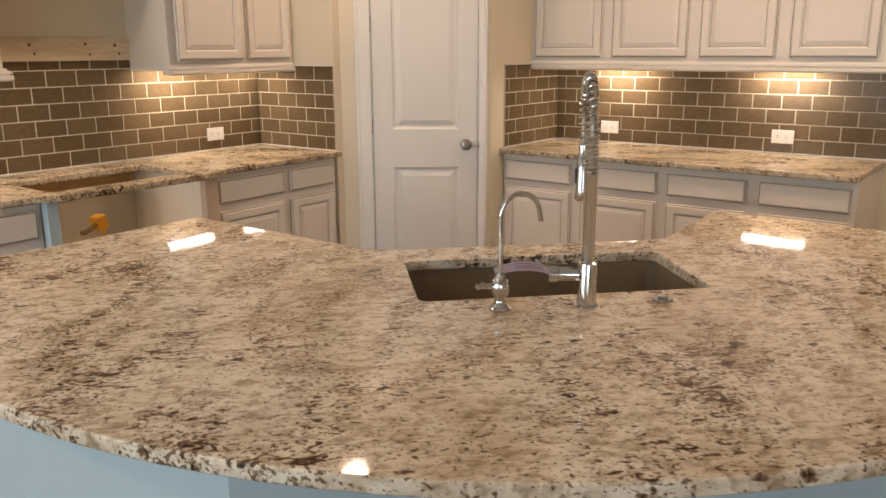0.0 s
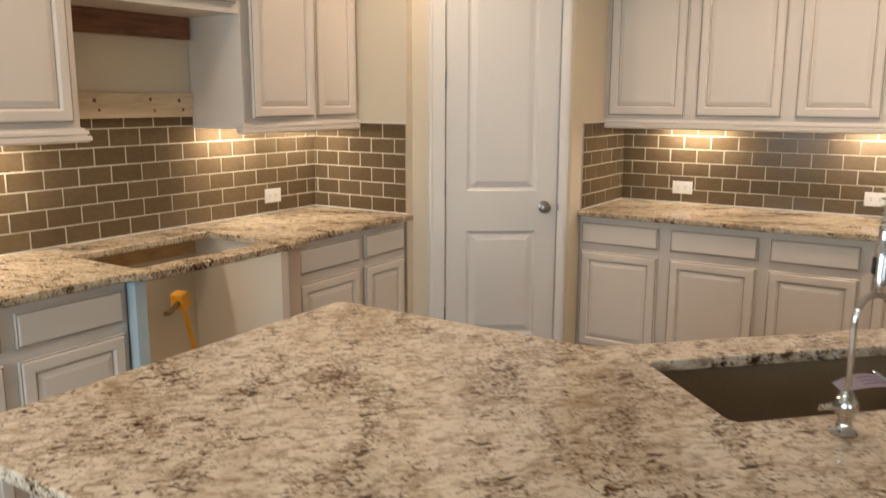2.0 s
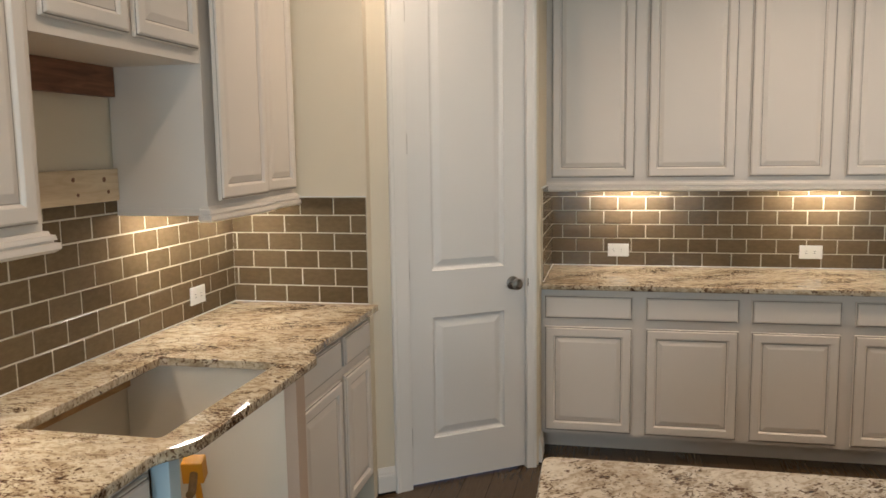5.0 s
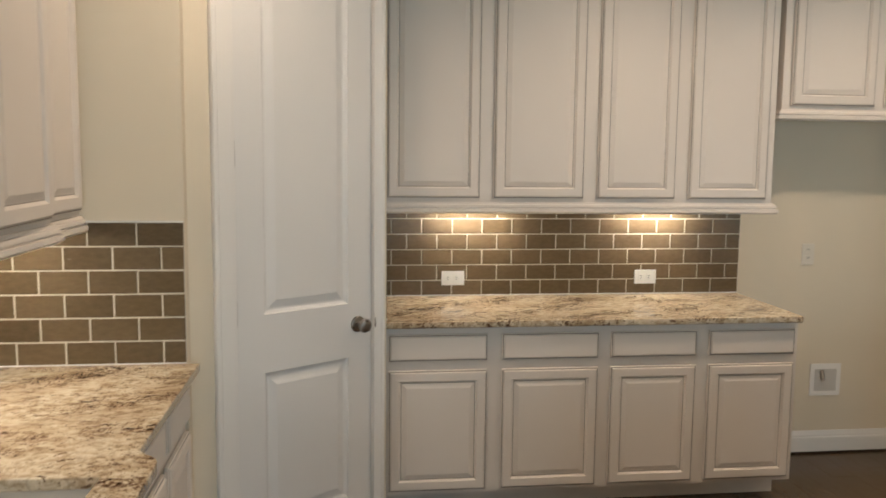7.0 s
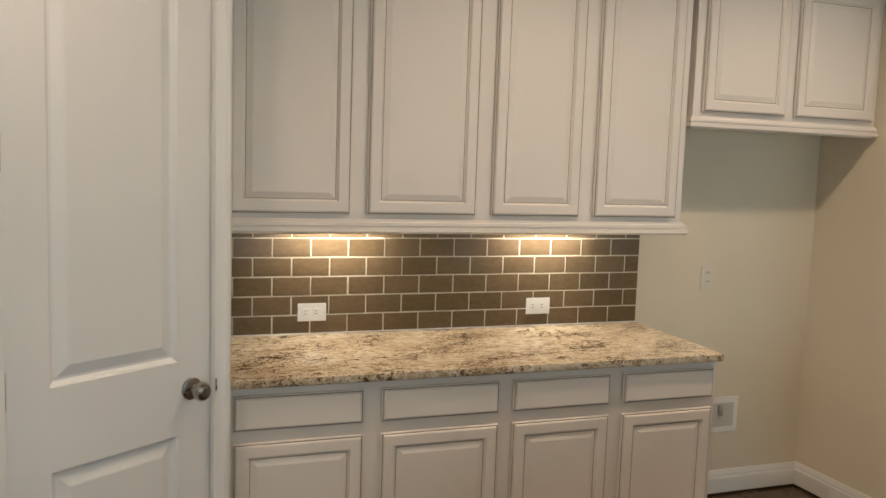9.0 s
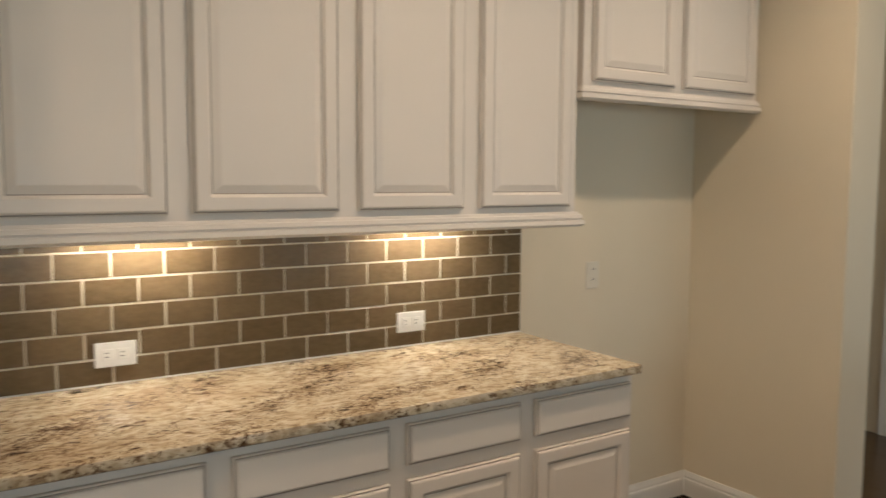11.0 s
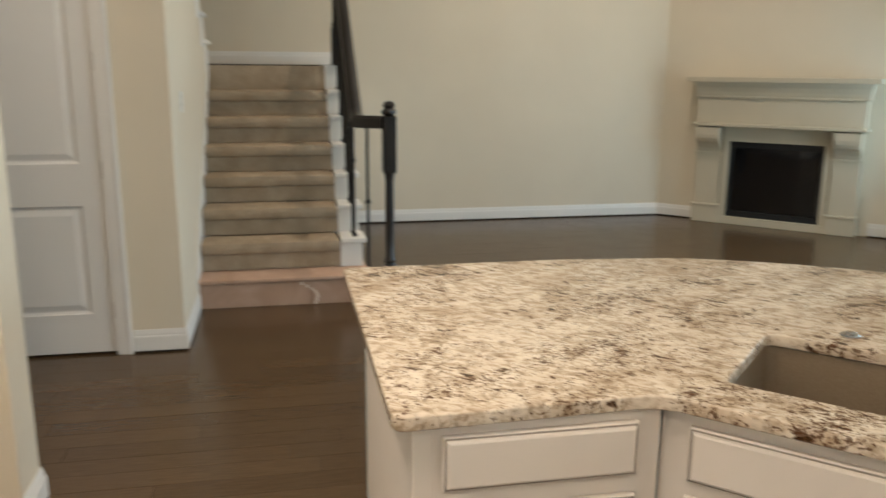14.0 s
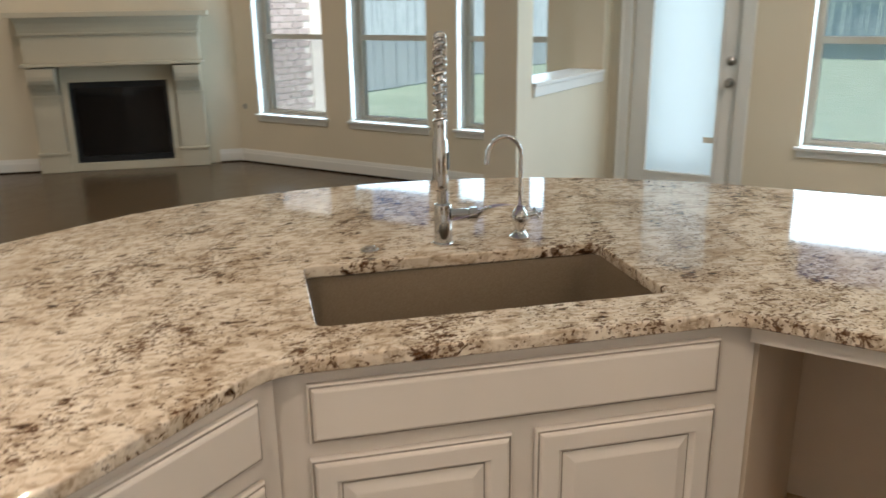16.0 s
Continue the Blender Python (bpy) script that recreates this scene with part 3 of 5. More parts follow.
def arc3(a, b, c, steps=20):
    ax, ay, bx, by, cx, cy = *a, *b, *c
    d = 2 * (ax * (by - cy) + bx * (cy - ay) + cx * (ay - by))
    ux = ((ax * ax + ay * ay) * (by - cy) + (bx * bx + by * by) * (cy - ay) + (cx * cx + cy * cy) * (ay - by)) / d
    uy = ((ax * ax + ay * ay) * (cx - bx) + (bx * bx + by * by) * (ax - cx) + (cx * cx + cy * cy) * (bx - ax)) / d
    r = math.hypot(ax - ux, ay - uy)
    t0, t1 = math.atan2(ay - uy, ax - ux), math.atan2(cy - uy, cx - ux)
    return [(ux + r * math.cos(t0 + (t1 - t0) * k / steps), uy + r * math.sin(t0 + (t1 - t0) * k / steps)) for k in range(steps + 1)]


# island: an angled counter round the sink with a bowed seating side
NK = 2.842
isl = [(0.215, -2.965), (0.24, -4.15), (0.9, -4.152)]
isl += arc3((1.25, -4.128), (2.13, -3.79), (2.745, -2.9), 24)
isl += [(2.785, -2.55), (2.79, -1.82), (1.655, -1.82), nu(NK, -0.475), nu(NK, -1.36)]
radii = [0.03, 0.03, 0] + [0] * 25 + [0, 0.03, 0.03, 0.05, 0.05]
ISL = rounded(isl, radii)
SN0, SN1, SU0, SU1 = 2.98, 3.35, -1.285, -0.562
hole = rounded([nu(SN0, SU0), nu(SN0, SU1), nu(SN1, SU1), nu(SN1, SU0)], [0.025] * 4)
slab("island_countertop", ISL, hole, "polished cream granite countertop with dark flecks on the island")

# buffet counter
slab("buffet_countertop", rounded([(0.003, -0.68), (1.918, -0.68), (1.932, -0.005), (0.003, -0.005)], [0, 0.012, 0, 0]), None, "polished cream granite countertop along the tiled wall", GRANITE_TAN)
# cooktop counter, bowed forward round the cooktop opening
wc = [(WW + 0.004, PY - 0.004), (WW + 0.004, -4.3), (-0.66, -4.3), (-0.66, -3.1), (-0.60, -3.03), (-0.60, -2.21), (-0.66, -2.16), (-0.66, PY - 0.004)]
cut = rounded([(-1.13, -2.31), (-0.705, -2.31), (-0.705, -3.01), (-1.12, -3.01)][::-1], [0.012] * 4)
slab("cooktop_countertop", rounded(wc, [0, 0, 0, 0.03, 0.04, 0.04, 0.03, 0]), cut[::-1], "polished cream granite countertop with an empty cooktop cutout", GRANITE_TAN)

# ---- buffet cabinets on the north wall ----
BX = [0.0, 0.4875, 0.9895, 1.452, 1.918]
BF = [(0.018, 0.455), (0.520, 0.961), (1.018, 1.422), (1.482, 1.897)]
UX = [0.0, 0.4935, 0.9955, 1.451, 1.922]
UF = [(0.026, 0.462), (0.526, 0.963), (1.029, 1.418), (1.485, 1.886)]
for k in range(4):
    base_cabinet(pose(BX[k], -0.63, 0), BX[k + 1] - BX[k], 0.625, "white painted base cabinet with one drawer over a raised-panel door", "buffet base cabinets", toe=0.15, fronts=[(BF[k][0] - BX[k], BF[k][1] - BX[k])])
for k in range(4):
    upper_cabinet(pose(UX[k], -0.325, 0), UX[k + 1] - UX[k], 0.32, 1.405, 2.5, "tall white painted upper cabinet with one raised-panel door", "buffet upper cabinets", ret1=0.3 if k == 3 else 0, fronts=[(UF[k][0] - UX[k], UF[k][1] - UX[k])])
upper_cabinet(pose(1.952, -0.325, 0), 2.968 - 1.952, 0.32, 1.864, 2.5, "white painted two-door cabinet above the refrigerator space", "cabinet over the refrigerator", 2, ret0=0.3, fronts=[(0.041, 0.478), (0.531, 0.985)])

# ---- cooktop wall cabinets ----
def west(y, x, z=0.0):
    """The pose of a face that looks east, its local x going north."""
    return pose(x, y, z, 0, 0, 90)


WB = [(-1.715, -1.335), (-2.2, -1.715)]
for y0, y1 in WB:
    base_cabinet(west(y0, -0.71), y1 - y0, 0.635, "white painted base cabinet with one drawer over a raised-panel door", "cooktop wall base cabinets")
for y0, y1 in ((-3.5, -3.06), (-4.28, -3.5)):
    base_cabinet(west(y0, -0.71), y1 - y0, 0.635, "white painted base cabinet with one drawer over a raised-panel door", "cooktop wall base cabinets", 1 if y0 > -4 else 2)
# open unit under the cooktop cutout
t = thing("cooktop_cabinet", west(-3.06, -0.66), "open white cabinet box without doors under the cooktop cutout", "cabinet")
W0 = 0.86
part("side_panel", boxes((0.0005, -0.004, 0.0, 0.05, 0.045, 0.884), bevel=0.003), PRIMER, t, "pale blue primed corner post")
part("side_panel", boxes((W0 - 0.075, 0.0, 0.0, W0, 0.045, 0.884), bevel=0.003), RAWWOOD, t, "raw pinkish wooden post")
part("inner_panel", boxes((0.052, 0.045, 0.1, 0.07, 0.64, 0.884)), CABIN, t)
part("inner_panel", boxes((W0 - 0.055, 0.046, 0.1, W0 - 0.035, 0.64, 0.884)), PANELW, t, "smooth white side panel")
part("back_panel", boxes((0.07, 0.645, 0.1, W0 - 0.03, 0.665, 0.884)), CABIN, t, "cream back panel")
part("rail", boxes((0.07, 0.625, 0.79, W0 - 0.056, 0.645, 0.884)), PLY, t, "raw plywood cleat")
part("floor_panel", boxes((0.07, 0.02, 0.08, W0 - 0.03, 0.66, 0.1)), CABIN, t)
# electrical box and cable in the opening
e = thing("electrical_box", pose(-0.69, -2.775, 0.74, 12, 0, 14), "yellow plastic electrical box and cable in the open cabinet", "electrical box")
part("box", boxes((-0.088, -0.024, -0.03, -0.03, 0.024, 0.034), bevel=0.004), YELLOW, e)
bm = tube(bmesh.new(), [(-0.06, 0.0, 0.0), (-0.05, -0.045, 0.0), (-0.04, -0.1, 0.0), (-0.04, -0.12, 0.004)], 0.011)
part("cord_end", bm, wood("brown_cord", (0.16, 0.08, 0.025), (0.3, 0.16, 0.05), 0.6), e, "short brown cord end")
part("cable", tube(bmesh.new(), [(-0.06, 0.01, -0.03), (-0.055, 0.016, -0.2), (-0.06, 0.01, -0.4), (-0.06, 0.015, -0.635)], 0.0095), YELLOW, e, "yellow cable running to the cabinet floor")

# upper cabinets
upper_cabinet(west(-2.185, -0.995), 0.49, 0.35, 1.405, 2.5, "tall white painted upper cabinet with a raised-panel door", "cooktop wall upper cabinets", 1, ret0=0.02, ret1=0.03, ajar=2.8)
upper_cabinet(west(-1.695, -1.03), 0.37, 0.315, 1.405, 2.5, "narrow white painted upper cabinet set slightly back", "cooktop wall upper cabinets")
upper_cabinet(west(-2.995, -0.997), 0.808, 0.348, 1.89, 2.5, "white painted two-door cabinet over the cooktop", "cooktop wall upper cabinets", 2, rail=False)
upper_cabinet(west(-3.5, -0.995), 0.5, 0.35, 1.405, 2.5, "tall white painted upper cabinet with a raised-panel door", "cooktop wall upper cabinets", 1, ret1=0.02)
upper_cabinet(west(-4.28, -1.03), 0.78, 0.315, 1.405, 2.5, "white painted two-door upper cabinet", "cooktop wall upper cabinets", 2)
hb = single("hood_board", boxes((WW + 0.003, -2.995, 1.435, WW + 0.024, -2.188, 1.545), bevel=0.002), PINE, "raw pine board fixed above the tiles for the hood", "board")
for y, z, r in ((-2.9, 1.5, 0.006), (-2.71, 1.512, 0.009), (-2.69, 1.47, 0.007), (-2.43, 1.515, 0.008), (-2.41, 1.465, 0.006), (-2.27, 1.51, 0.009), (-2.25, 1.468, 0.007)):
    part("nail_hole", lathe(bmesh.new(), [(r, 0.0), (r, 0.0012)], 10), STAINW, hb, "dark knot or nail hole", pose(WW + 0.0238, y, z, 0, 90, 0))
single("hood_board", boxes((WW + 0.003, -2.995, 1.788, WW + 0.04, -2.2, 1.8885), bevel=0.002), STAINW, "reddish brown rough board under the cooktop cabinet", "board")
for y, L in ((-1.98, 0.3), (-1.52, 0.16), (-3.27, 0.3), (-3.9, 0.3)):
    led_bar(pose(-1.22, y, 1.404, 0, 0, 90), L)
for x in (0.46, 1.43):
    led_bar(pose(x, -0.1, 1.404), 0.34)

# ---- the island ----
OV = 0.035
t = thing("kitchen_island", pose(0, 0, 0), "white painted island base with pale blue panels on the seating side", "island")
W1 = 0.36
E1 = 2.53
pan = [(W1, -3.9), (1.53, -3.9), (E1, -2.9), (E1, -1.86), (E1 - 0.02, -1.86), (E1 - 0.02, -2.89), (1.52, -3.88), (W1, -3.88)]
part("back_panel", prism(bmesh.new(), pan, 0, 0.884), PRIMER, t, "smooth pale blue primed panels on the seating side")
part("end_panel", boxes((1.72, -1.88, 0.0, E1 - 0.021, -1.86, 0.884)), CAB, t)
part("end_panel", boxes((W1, -3.879, 0.0, W1 + 0.02, -3.01, 0.884)), CAB, t)
part("corner_post", boxes((1.685, -1.9, 0.0, 1.719, -1.86, 0.884), bevel=0.002), CAB, t)
part("stretcher", boxes((W1 + 0.021, -3.05, 0.84, 1.03, -3.01, 0.884)), CAB, t)
part("inner_wall", boxes((1.02, -3.86, 0.0, 1.04, -3.06, 0.884)), MDF, t, "unpainted inside of the dishwasher space")
part("inner_back", boxes((W1 + 0.022, -3.878, 0.0, 1.04, -3.862, 0.884)), MDF, t, "raw brown back of the dishwasher space")
part("floor_patch", boxes((W1 + 0.022, -3.86, 0.001, 1.018, -3.1, 0.012)), PLY, t, "raw plywood in the dishwasher space")
# sink base, across the angle
FN = NK + OV
x, y = nu(FN, -0.47)
m = pose(x, y, 0, 0, 0, -135)
L = 0.955
t = thing("sink_cabinet", m, "white sink base cabinet with a false drawer over two doors", "cabinet")
part("face_frame", boxes((0, 0, 0.078, L, 0.02, 0.884)), CAB, t)
part("toe_kick", boxes((0, 0.075, 0, L, 0.09, 0.0775)), CAB, t, "recessed toe kick")
part("side_panel", boxes((0, 0.0205, 0.078, 0.02, 0.1, 0.6)), CAB, t)
part("side_panel", boxes((L - 0.02, 0.0205, 0.078, L, 0.3, 0.884)), CAB, t)
cab_drawer(t, 0.06, 0.737, 0.81, 0.116)
cab_door(t, 0.058, 0.13, 0.382, 0.574)
cab_door(t, 0.488, 0.13, 0.382, 0.574)
# drawer base on the short leg
t = thing("drawer_cabinet", pose(1.686, -1.9, 0, 0, 0, -90), "white painted island cabinet with a drawer over a raised-panel door", "cabinet")
part("body", boxes((0, 0, 0.078, 0.455, 0.55, 0.884)), CAB, t)
part("toe_kick", boxes((0, 0.075, 0, 0.455, 0.55, 0.0775)), CAB, t, "recessed toe kick")
cab_drawer(t, 0.016, 0.75, 0.388, 0.112)
cab_door(t, 0.016, 0.13, 0.388, 0.578)

# sink bowl under the counter
cx, cy = nu((SN0 + SN1) / 2, (SU0 + SU1) / 2)
sm = pose(cx, cy, CT - 0.031, 0, 0, 45)
t = thing("sink", sm, "large taupe undermount sink with a single deep bowl", "sink")
hl, hw = (SU1 - SU0) / 2 + 0.006, (SN1 - SN0) / 2 + 0.006


def bowl(hl, hw, depth):
    bm = bmesh.new()
    rings = []
    for ins, z, r in ((-0.03, 0.0, 0.03), (0.0, 0.0, 0.035), (0.006, -0.02, 0.035), (0.012, -depth + 0.03, 0.04), (0.022, -depth + 0.008, 0.045), (0.045, -depth, 0.05)):
        pts = rounded([(-hl + ins, -hw + ins), (hl - ins, -hw + ins), (hl - ins, hw - ins), (-hl + ins, hw - ins)], [r] * 4, 6)
        rings.append([bm.verts.new((px, py, z)) for px, py in pts])
    n = len(rings[0])
    for a, b in zip(rings, rings[1:]):
        for k in range(n):
            bm.faces.new((a[k], a[(k + 1) % n], b[(k + 1) % n], b[k]))
    bm.faces.new(rings[-1])
    bmesh.ops.solidify(bm, geom=bm.faces[:], thickness=0.004)
    return bm


part("bowl", bowl(hl, hw, 0.24), SINK, t, smooth=True)
part("drain", lathe(bmesh.new(), [(0.055, -0.239), (0.055, -0.233), (0.045, -0.232), (0.03, -0.236)], 24), STEEL, t, "steel drain")


# ---- taps ----
def coil(bm, path, R, r, turns, steps=9):
    """A helical spring round a path."""
    path = [Vector(p) for p in path]
    cum = [0.0]
    for a, b in zip(path, path[1:]):
        cum.append(cum[-1] + (b - a).length)
    frames, side = [], None
    for i in range(len(path)):
        d = (path[min(i + 1, len(path) - 1)] - path[max(i - 1, 0)]).normalized()
        side = Vector((0, 1, 0)) if side is None else side
        side = (side - d * side.dot(d)).normalized()
        frames.append((side, d.cross(side)))
    pts = []
    total = turns * 14
    for k in range(total + 1):
        s = cum[-1] * k / total
        i = max(j for j in range(len(cum)) if cum[j] <= s + 1e-9)
        i = min(i, len(path) - 2)
        f = (s - cum[i]) / (cum[i + 1] - cum[i])
        c = path[i].lerp(path[i + 1], f)
        a, b = frames[i]
        th = 2 * math.pi * turns * k / total
        pts.append(c + R * (math.cos(th) * a + math.sin(th) * b))
    return tube(bm, pts, r, 6)


# local x points from the tap towards the bowl
fx, fy = nu(3.445, -0.915)
t = thing("spring_faucet", pose(fx, fy, CT, 0, 0, 121), "tall chrome pull-down kitchen faucet with an exposed spring", "faucet")
part("body", lathe(bmesh.new(), [(0.027, 0), (0.027, 0.004), (0.0225, 0.008), (0.0215, 0.098), (0.0205, 0.102), (0.0148, 0.106), (0.0148, 0.30), (0.0155, 0.302), (0.0155, 0.308)], 28), CHROME, t, smooth=True)
bm = tube(bmesh.new(), [(0, 0.02, 0.075), (0, 0.064, 0.075), (0, 0.066, 0.075), (0, 0.086, 0.075)], [0.0155, 0.0155, 0.0185, 0.0185], 18)
part("side_hub", bm, CHROME, t, smooth=True)
part("lever", tube(bmesh.new(), [(0, 0.084, 0.075), (0.004, 0.092, 0.08), (0.014, 0.104, 0.09), (0.026, 0.116, 0.1)], [0.012, 0.008, 0.005, 0.004], 12), CHROME, t, smooth=True)
arch = [(0, 0, 0.30), (0, 0, 0.335), (0, 0, 0.39)]
R = 0.13
for k in range(0, 25):
    a = math.pi * k / 24
    arch.append((R - R * math.cos(a), 0, 0.39 + 0.115 * math.sin(a)))
arch += [(2 * R, 0, 0.37), (2 * R + 0.001, 0, 0.335)]
part("hose", tube(bmesh.new(), arch, 0.0065, 10), STEEL, t, "grey flexible hose", smooth=True)
part("spring", coil(bmesh.new(), arch[2:], 0.0118, 0.0031, 25), CHROME, t, "chrome coil spring", smooth=True)
part("spring_guide", coil(bmesh.new(), arch[:3], 0.0118, 0.0036, 11), CHROME, t, "tight lower coils", smooth=True)
part("spray_head", lathe(bmesh.new(), [(0.011, 0.345), (0.013, 0.335), (0.012, 0.31), (0.0162, 0.30), (0.017, 0.22), (0.0178, 0.20), (0.0165, 0.197)], 22, (2 * R, 0, 0)), CHROME, t, smooth=True)
part("spray_button", boxes((2 * R - 0.007, 0.0145, 0.240, 2 * R + 0.007, 0.0195, 0.278), bevel=0.003), DARK, t, "black spray button")
part("docking_arm", boxes((0.0, -0.005, 0.296, 2 * R - 0.013, 0.005, 0.307), bevel=0.003), CHROME, t, "flat chrome docking arm")

fx, fy = nu(3.44, -1.114)
t = thing("filter_faucet", pose(fx, fy, CT, 0, 0, 52), "slim chrome gooseneck filtered-water tap beside the main faucet", "faucet")
part("base", lathe(bmesh.new(), [(0.0255, 0), (0.0255, 0.006), (0.018, 0.012), (0.0135, 0.02), (0.0135, 0.03), (0.019, 0.04), (0.0215, 0.052), (0.019, 0.068), (0.012, 0.078), (0.009, 0.085)], 24), CHROME, t, smooth=True)
neck = [(0, 0, 0.083), (0, 0, 0.2)]
for k in range(0, 15):
    a = math.pi * 0.93 * k / 14
    neck.append((0.045 - 0.045 * math.cos(a), 0, 0.215 + 0.048 * math.sin(a)))
neck.append((0.094, 0, 0.198))
part("gooseneck", tube(bmesh.new(), neck, 0.0058, 12), CHROME, t, smooth=True)
bm = tube(bmesh.new(), [(-0.012, 0, 0.055), (-0.035, 0, 0.058), (-0.058, 0, 0.06)], [0.008, 0.0065, 0.005], 12)
tube(bm, [(-0.046, -0.016, 0.07), (-0.048, 0, 0.06), (-0.048, 0.014, 0.05)], 0.0045, 10)
part("cross_handle", bm, CHROME, t, smooth=True)
# paper tag hung on the two taps
tag = thing("paper_tag", pose(*nu(3.425, -1.03), CT + 0.086, 0, 0, 45), "pale lilac printed paper tag strung between the taps", "tag")


def tag_sheet(dz, half, span, dy=0.0):
    bm = bmesh.new()
    rows = []
    for k in range(11):
        f = k / 10
        x = -span / 2 + span * f
        rows.append([bm.verts.new((x, s * half * (0.55 + 0.45 * math.sin(math.pi * f)) + dy, dz + 0.014 * math.sin(math.pi * f * 1.3) - 0.012 * f + 0.15 * s * half)) for s in (-1, 1)])
    for a, b in zip(rows, rows[1:]):
        bm.faces.new((a[0], a[1], b[1], b[0]))
    bmesh.ops.solidify(bm, geom=bm.faces[:], thickness=0.0008)
    return bm


part("sheet", tag_sheet(0, 0.027, 0.19), TAG, tag)
for dy in (-0.012, 0.0, 0.012):
    part("print_line", tag_sheet(0.0012 + 0.15 * dy, 0.002, 0.15, dy), TAGINK, tag, "violet line of unreadable print")
fx, fy = nu(3.435, -0.728)
t = thing("air_switch", pose(fx, fy, CT), "round chrome air switch button set in the granite", "switch")
part("collar", lathe(bmesh.new(), [(0.023, 0), (0.023, 0.004), (0.02, 0.007), (0.014, 0.007)], 24), CHROME, t, smooth=True)
part("button", lathe(bmesh.new(), [(0.012, 0.007), (0.012, 0.011), (0.01, 0.0125)], 20), CHROME, t, smooth=True)

# ---- doors ----


def panel_door(parent, w, h, t, arch=0.0):
    """A two-panel moulded door, its face at y = 0 and body behind; local x along its width."""
    bm = bmesh.new()
    st = 0.113 if w < 0.7 else 0.12
    lo, mid0, mid1, top = 0.215, 0.80, 1.02, h - 0.115
    box(bm, 0, 0, 0, st, t, h)
    box(bm, w - st, 0, 0, w, t, h)
    box(bm, st, 0, 0, w - st, t, lo)
    box(bm, st, 0, mid0, w - st, t, mid1)
    box(bm, st, 0, top, w - st, t, h)
    if arch:
        steps = 12
        pw = w - 2 * st
        for k in range(steps):
            f0, f1 = k / steps, (k + 1) / steps
            z = lambda f: top - arch * (1 - math.sin(math.pi * f) ** 0.8)
            vs = [bm.verts.new((st + pw * f, yy, zz)) for yy in (0, t) for f, zz in ((f0, top), (f1, top), (f1, z(f1)), (f0, z(f0)))]
            bm.faces.new(vs[:4])
            bm.faces.new((vs[3], vs[2], vs[6], vs[7]))
    part("slab", bm, DOORP, parent)
    sunk = [(0, 0.0), (0.004, -0.007), (0.014, -0.0135), (0.021, -0.0135), (0.048, -0.004), (0.052, -0.003)]
    for z0, z1, a in ((lo, mid0, 0), (mid1, top, arch)):
        rows = [(i, o, 1) for i, o in sunk] if a else sunk
        bm = ringed(bmesh.new(), w - 2 * st, z1 - z0, rows, a, st, z0, back=False)
        part("raised_panel", bm, DOORP, parent)


def knob(parent, m):
    bm = bmesh.new()
    lathe(bm, [(0.033, 0), (0.033, 0.006), (0.026, 0.010), (0.012, 0.012), (0.011, 0.03), (0.018, 0.036), (0.027, 0.044), (0.0285, 0.054), (0.024, 0.062), (0.012, 0.066)], 24)
    return part("knob", bm, NICKEL, parent, "satin nickel round knob", m, True)


def casing(parent, w, h, cw=0.075, jamb=0.1, name="casing", right=None):
    shape = lambda cw: [(0, 0.0), (0.0, 0.012), (0.012, 0.014), (cw - 0.022, 0.018), (cw - 0.016, 0.022), (cw - 0.004, 0.022), (cw, 0.016), (cw, 0.0)]
    for side in (0, 1):
        prof = shape(right if side and right else cw)
        bm = bmesh.new()
        rows = []
        for z in (0, 1):
            rows.append([bm.verts.new((-o if side == 0 else w + o, -d - 0.001, (h + o) * z)) for o, d in prof])
        for k in range(len(prof)):
            j = (k + 1) % len(prof)
            bm.faces.new((rows[0][k], rows[0][j], rows[1][j], rows[1][k]))
        bm.faces.new(rows[0])
        part(name, bm, TRIM, parent)
    bm = bmesh.new()
    prof = shape(right or cw)
    a = [bm.verts.new((-o, -d - 0.001, h + o)) for o, d in prof]
    b = [bm.verts.new((w + o, -d - 0.001, h + o)) for o, d in prof]
    for k in range(len(prof)):
        j = (k + 1) % len(prof)
        bm.faces.new((a[k], a[j], b[j], b[k]))
    part(name, bm, TRIM, parent)
    part("jamb", boxes((-0.018, 0.001, 0, -0.001, jamb, h)), TRIM, parent)
    part("jamb", boxes((w + 0.001, 0.001, 0, w + 0.018, jamb, h)), TRIM, parent)
    part("jamb", boxes((-0.018, 0.001, h + 0.001, w + 0.018, jamb, h + 0.014)), TRIM, parent)


def hinge(parent, x, z):
    bm = lathe(bmesh.new(), [(0.0055, -0.045), (0.0055, 0.045)], 10)
    part("hinge", bm, NICKEL, parent, "satin nickel hinge", pose(x, -0.004, z), True)


t = thing("pantry_door", dm @ pose(D0, 0, 0), "white two-panel moulded pantry door, closed, with a round knob", "door", "", "structure")
panel_door(t, DW - 0.010, DH - 0.016, 0.035)
for o in list(t.children):
    if o.name.startswith(("slab", "raised_panel")):
        o.matrix_basis = pose(0.007, 0.008, 0.012)
knob(t, pose(DW - 0.07, 0.008, 0.945, 90))
casing(t, DW, DH, 0.085, right=0.05)
part("strike_plate", boxes((DW + 0.0005, -0.0165, 0.925, DW + 0.006, -0.013, 0.965), bevel=0.001), NICKEL, t, "small dark strike plate on the jamb")
for z in (0.25, 1.05, 1.62, 2.2):
    hinge(t, 0.0, z)

t = thing("hall_door", pose(HX, -0.09, 0, 0, 0, -90), "white two-panel arch-top door with a round knob, closed", "door", "", "structure")
panel_door(t, 0.639, DH - 0.016, 0.035, 0.07)
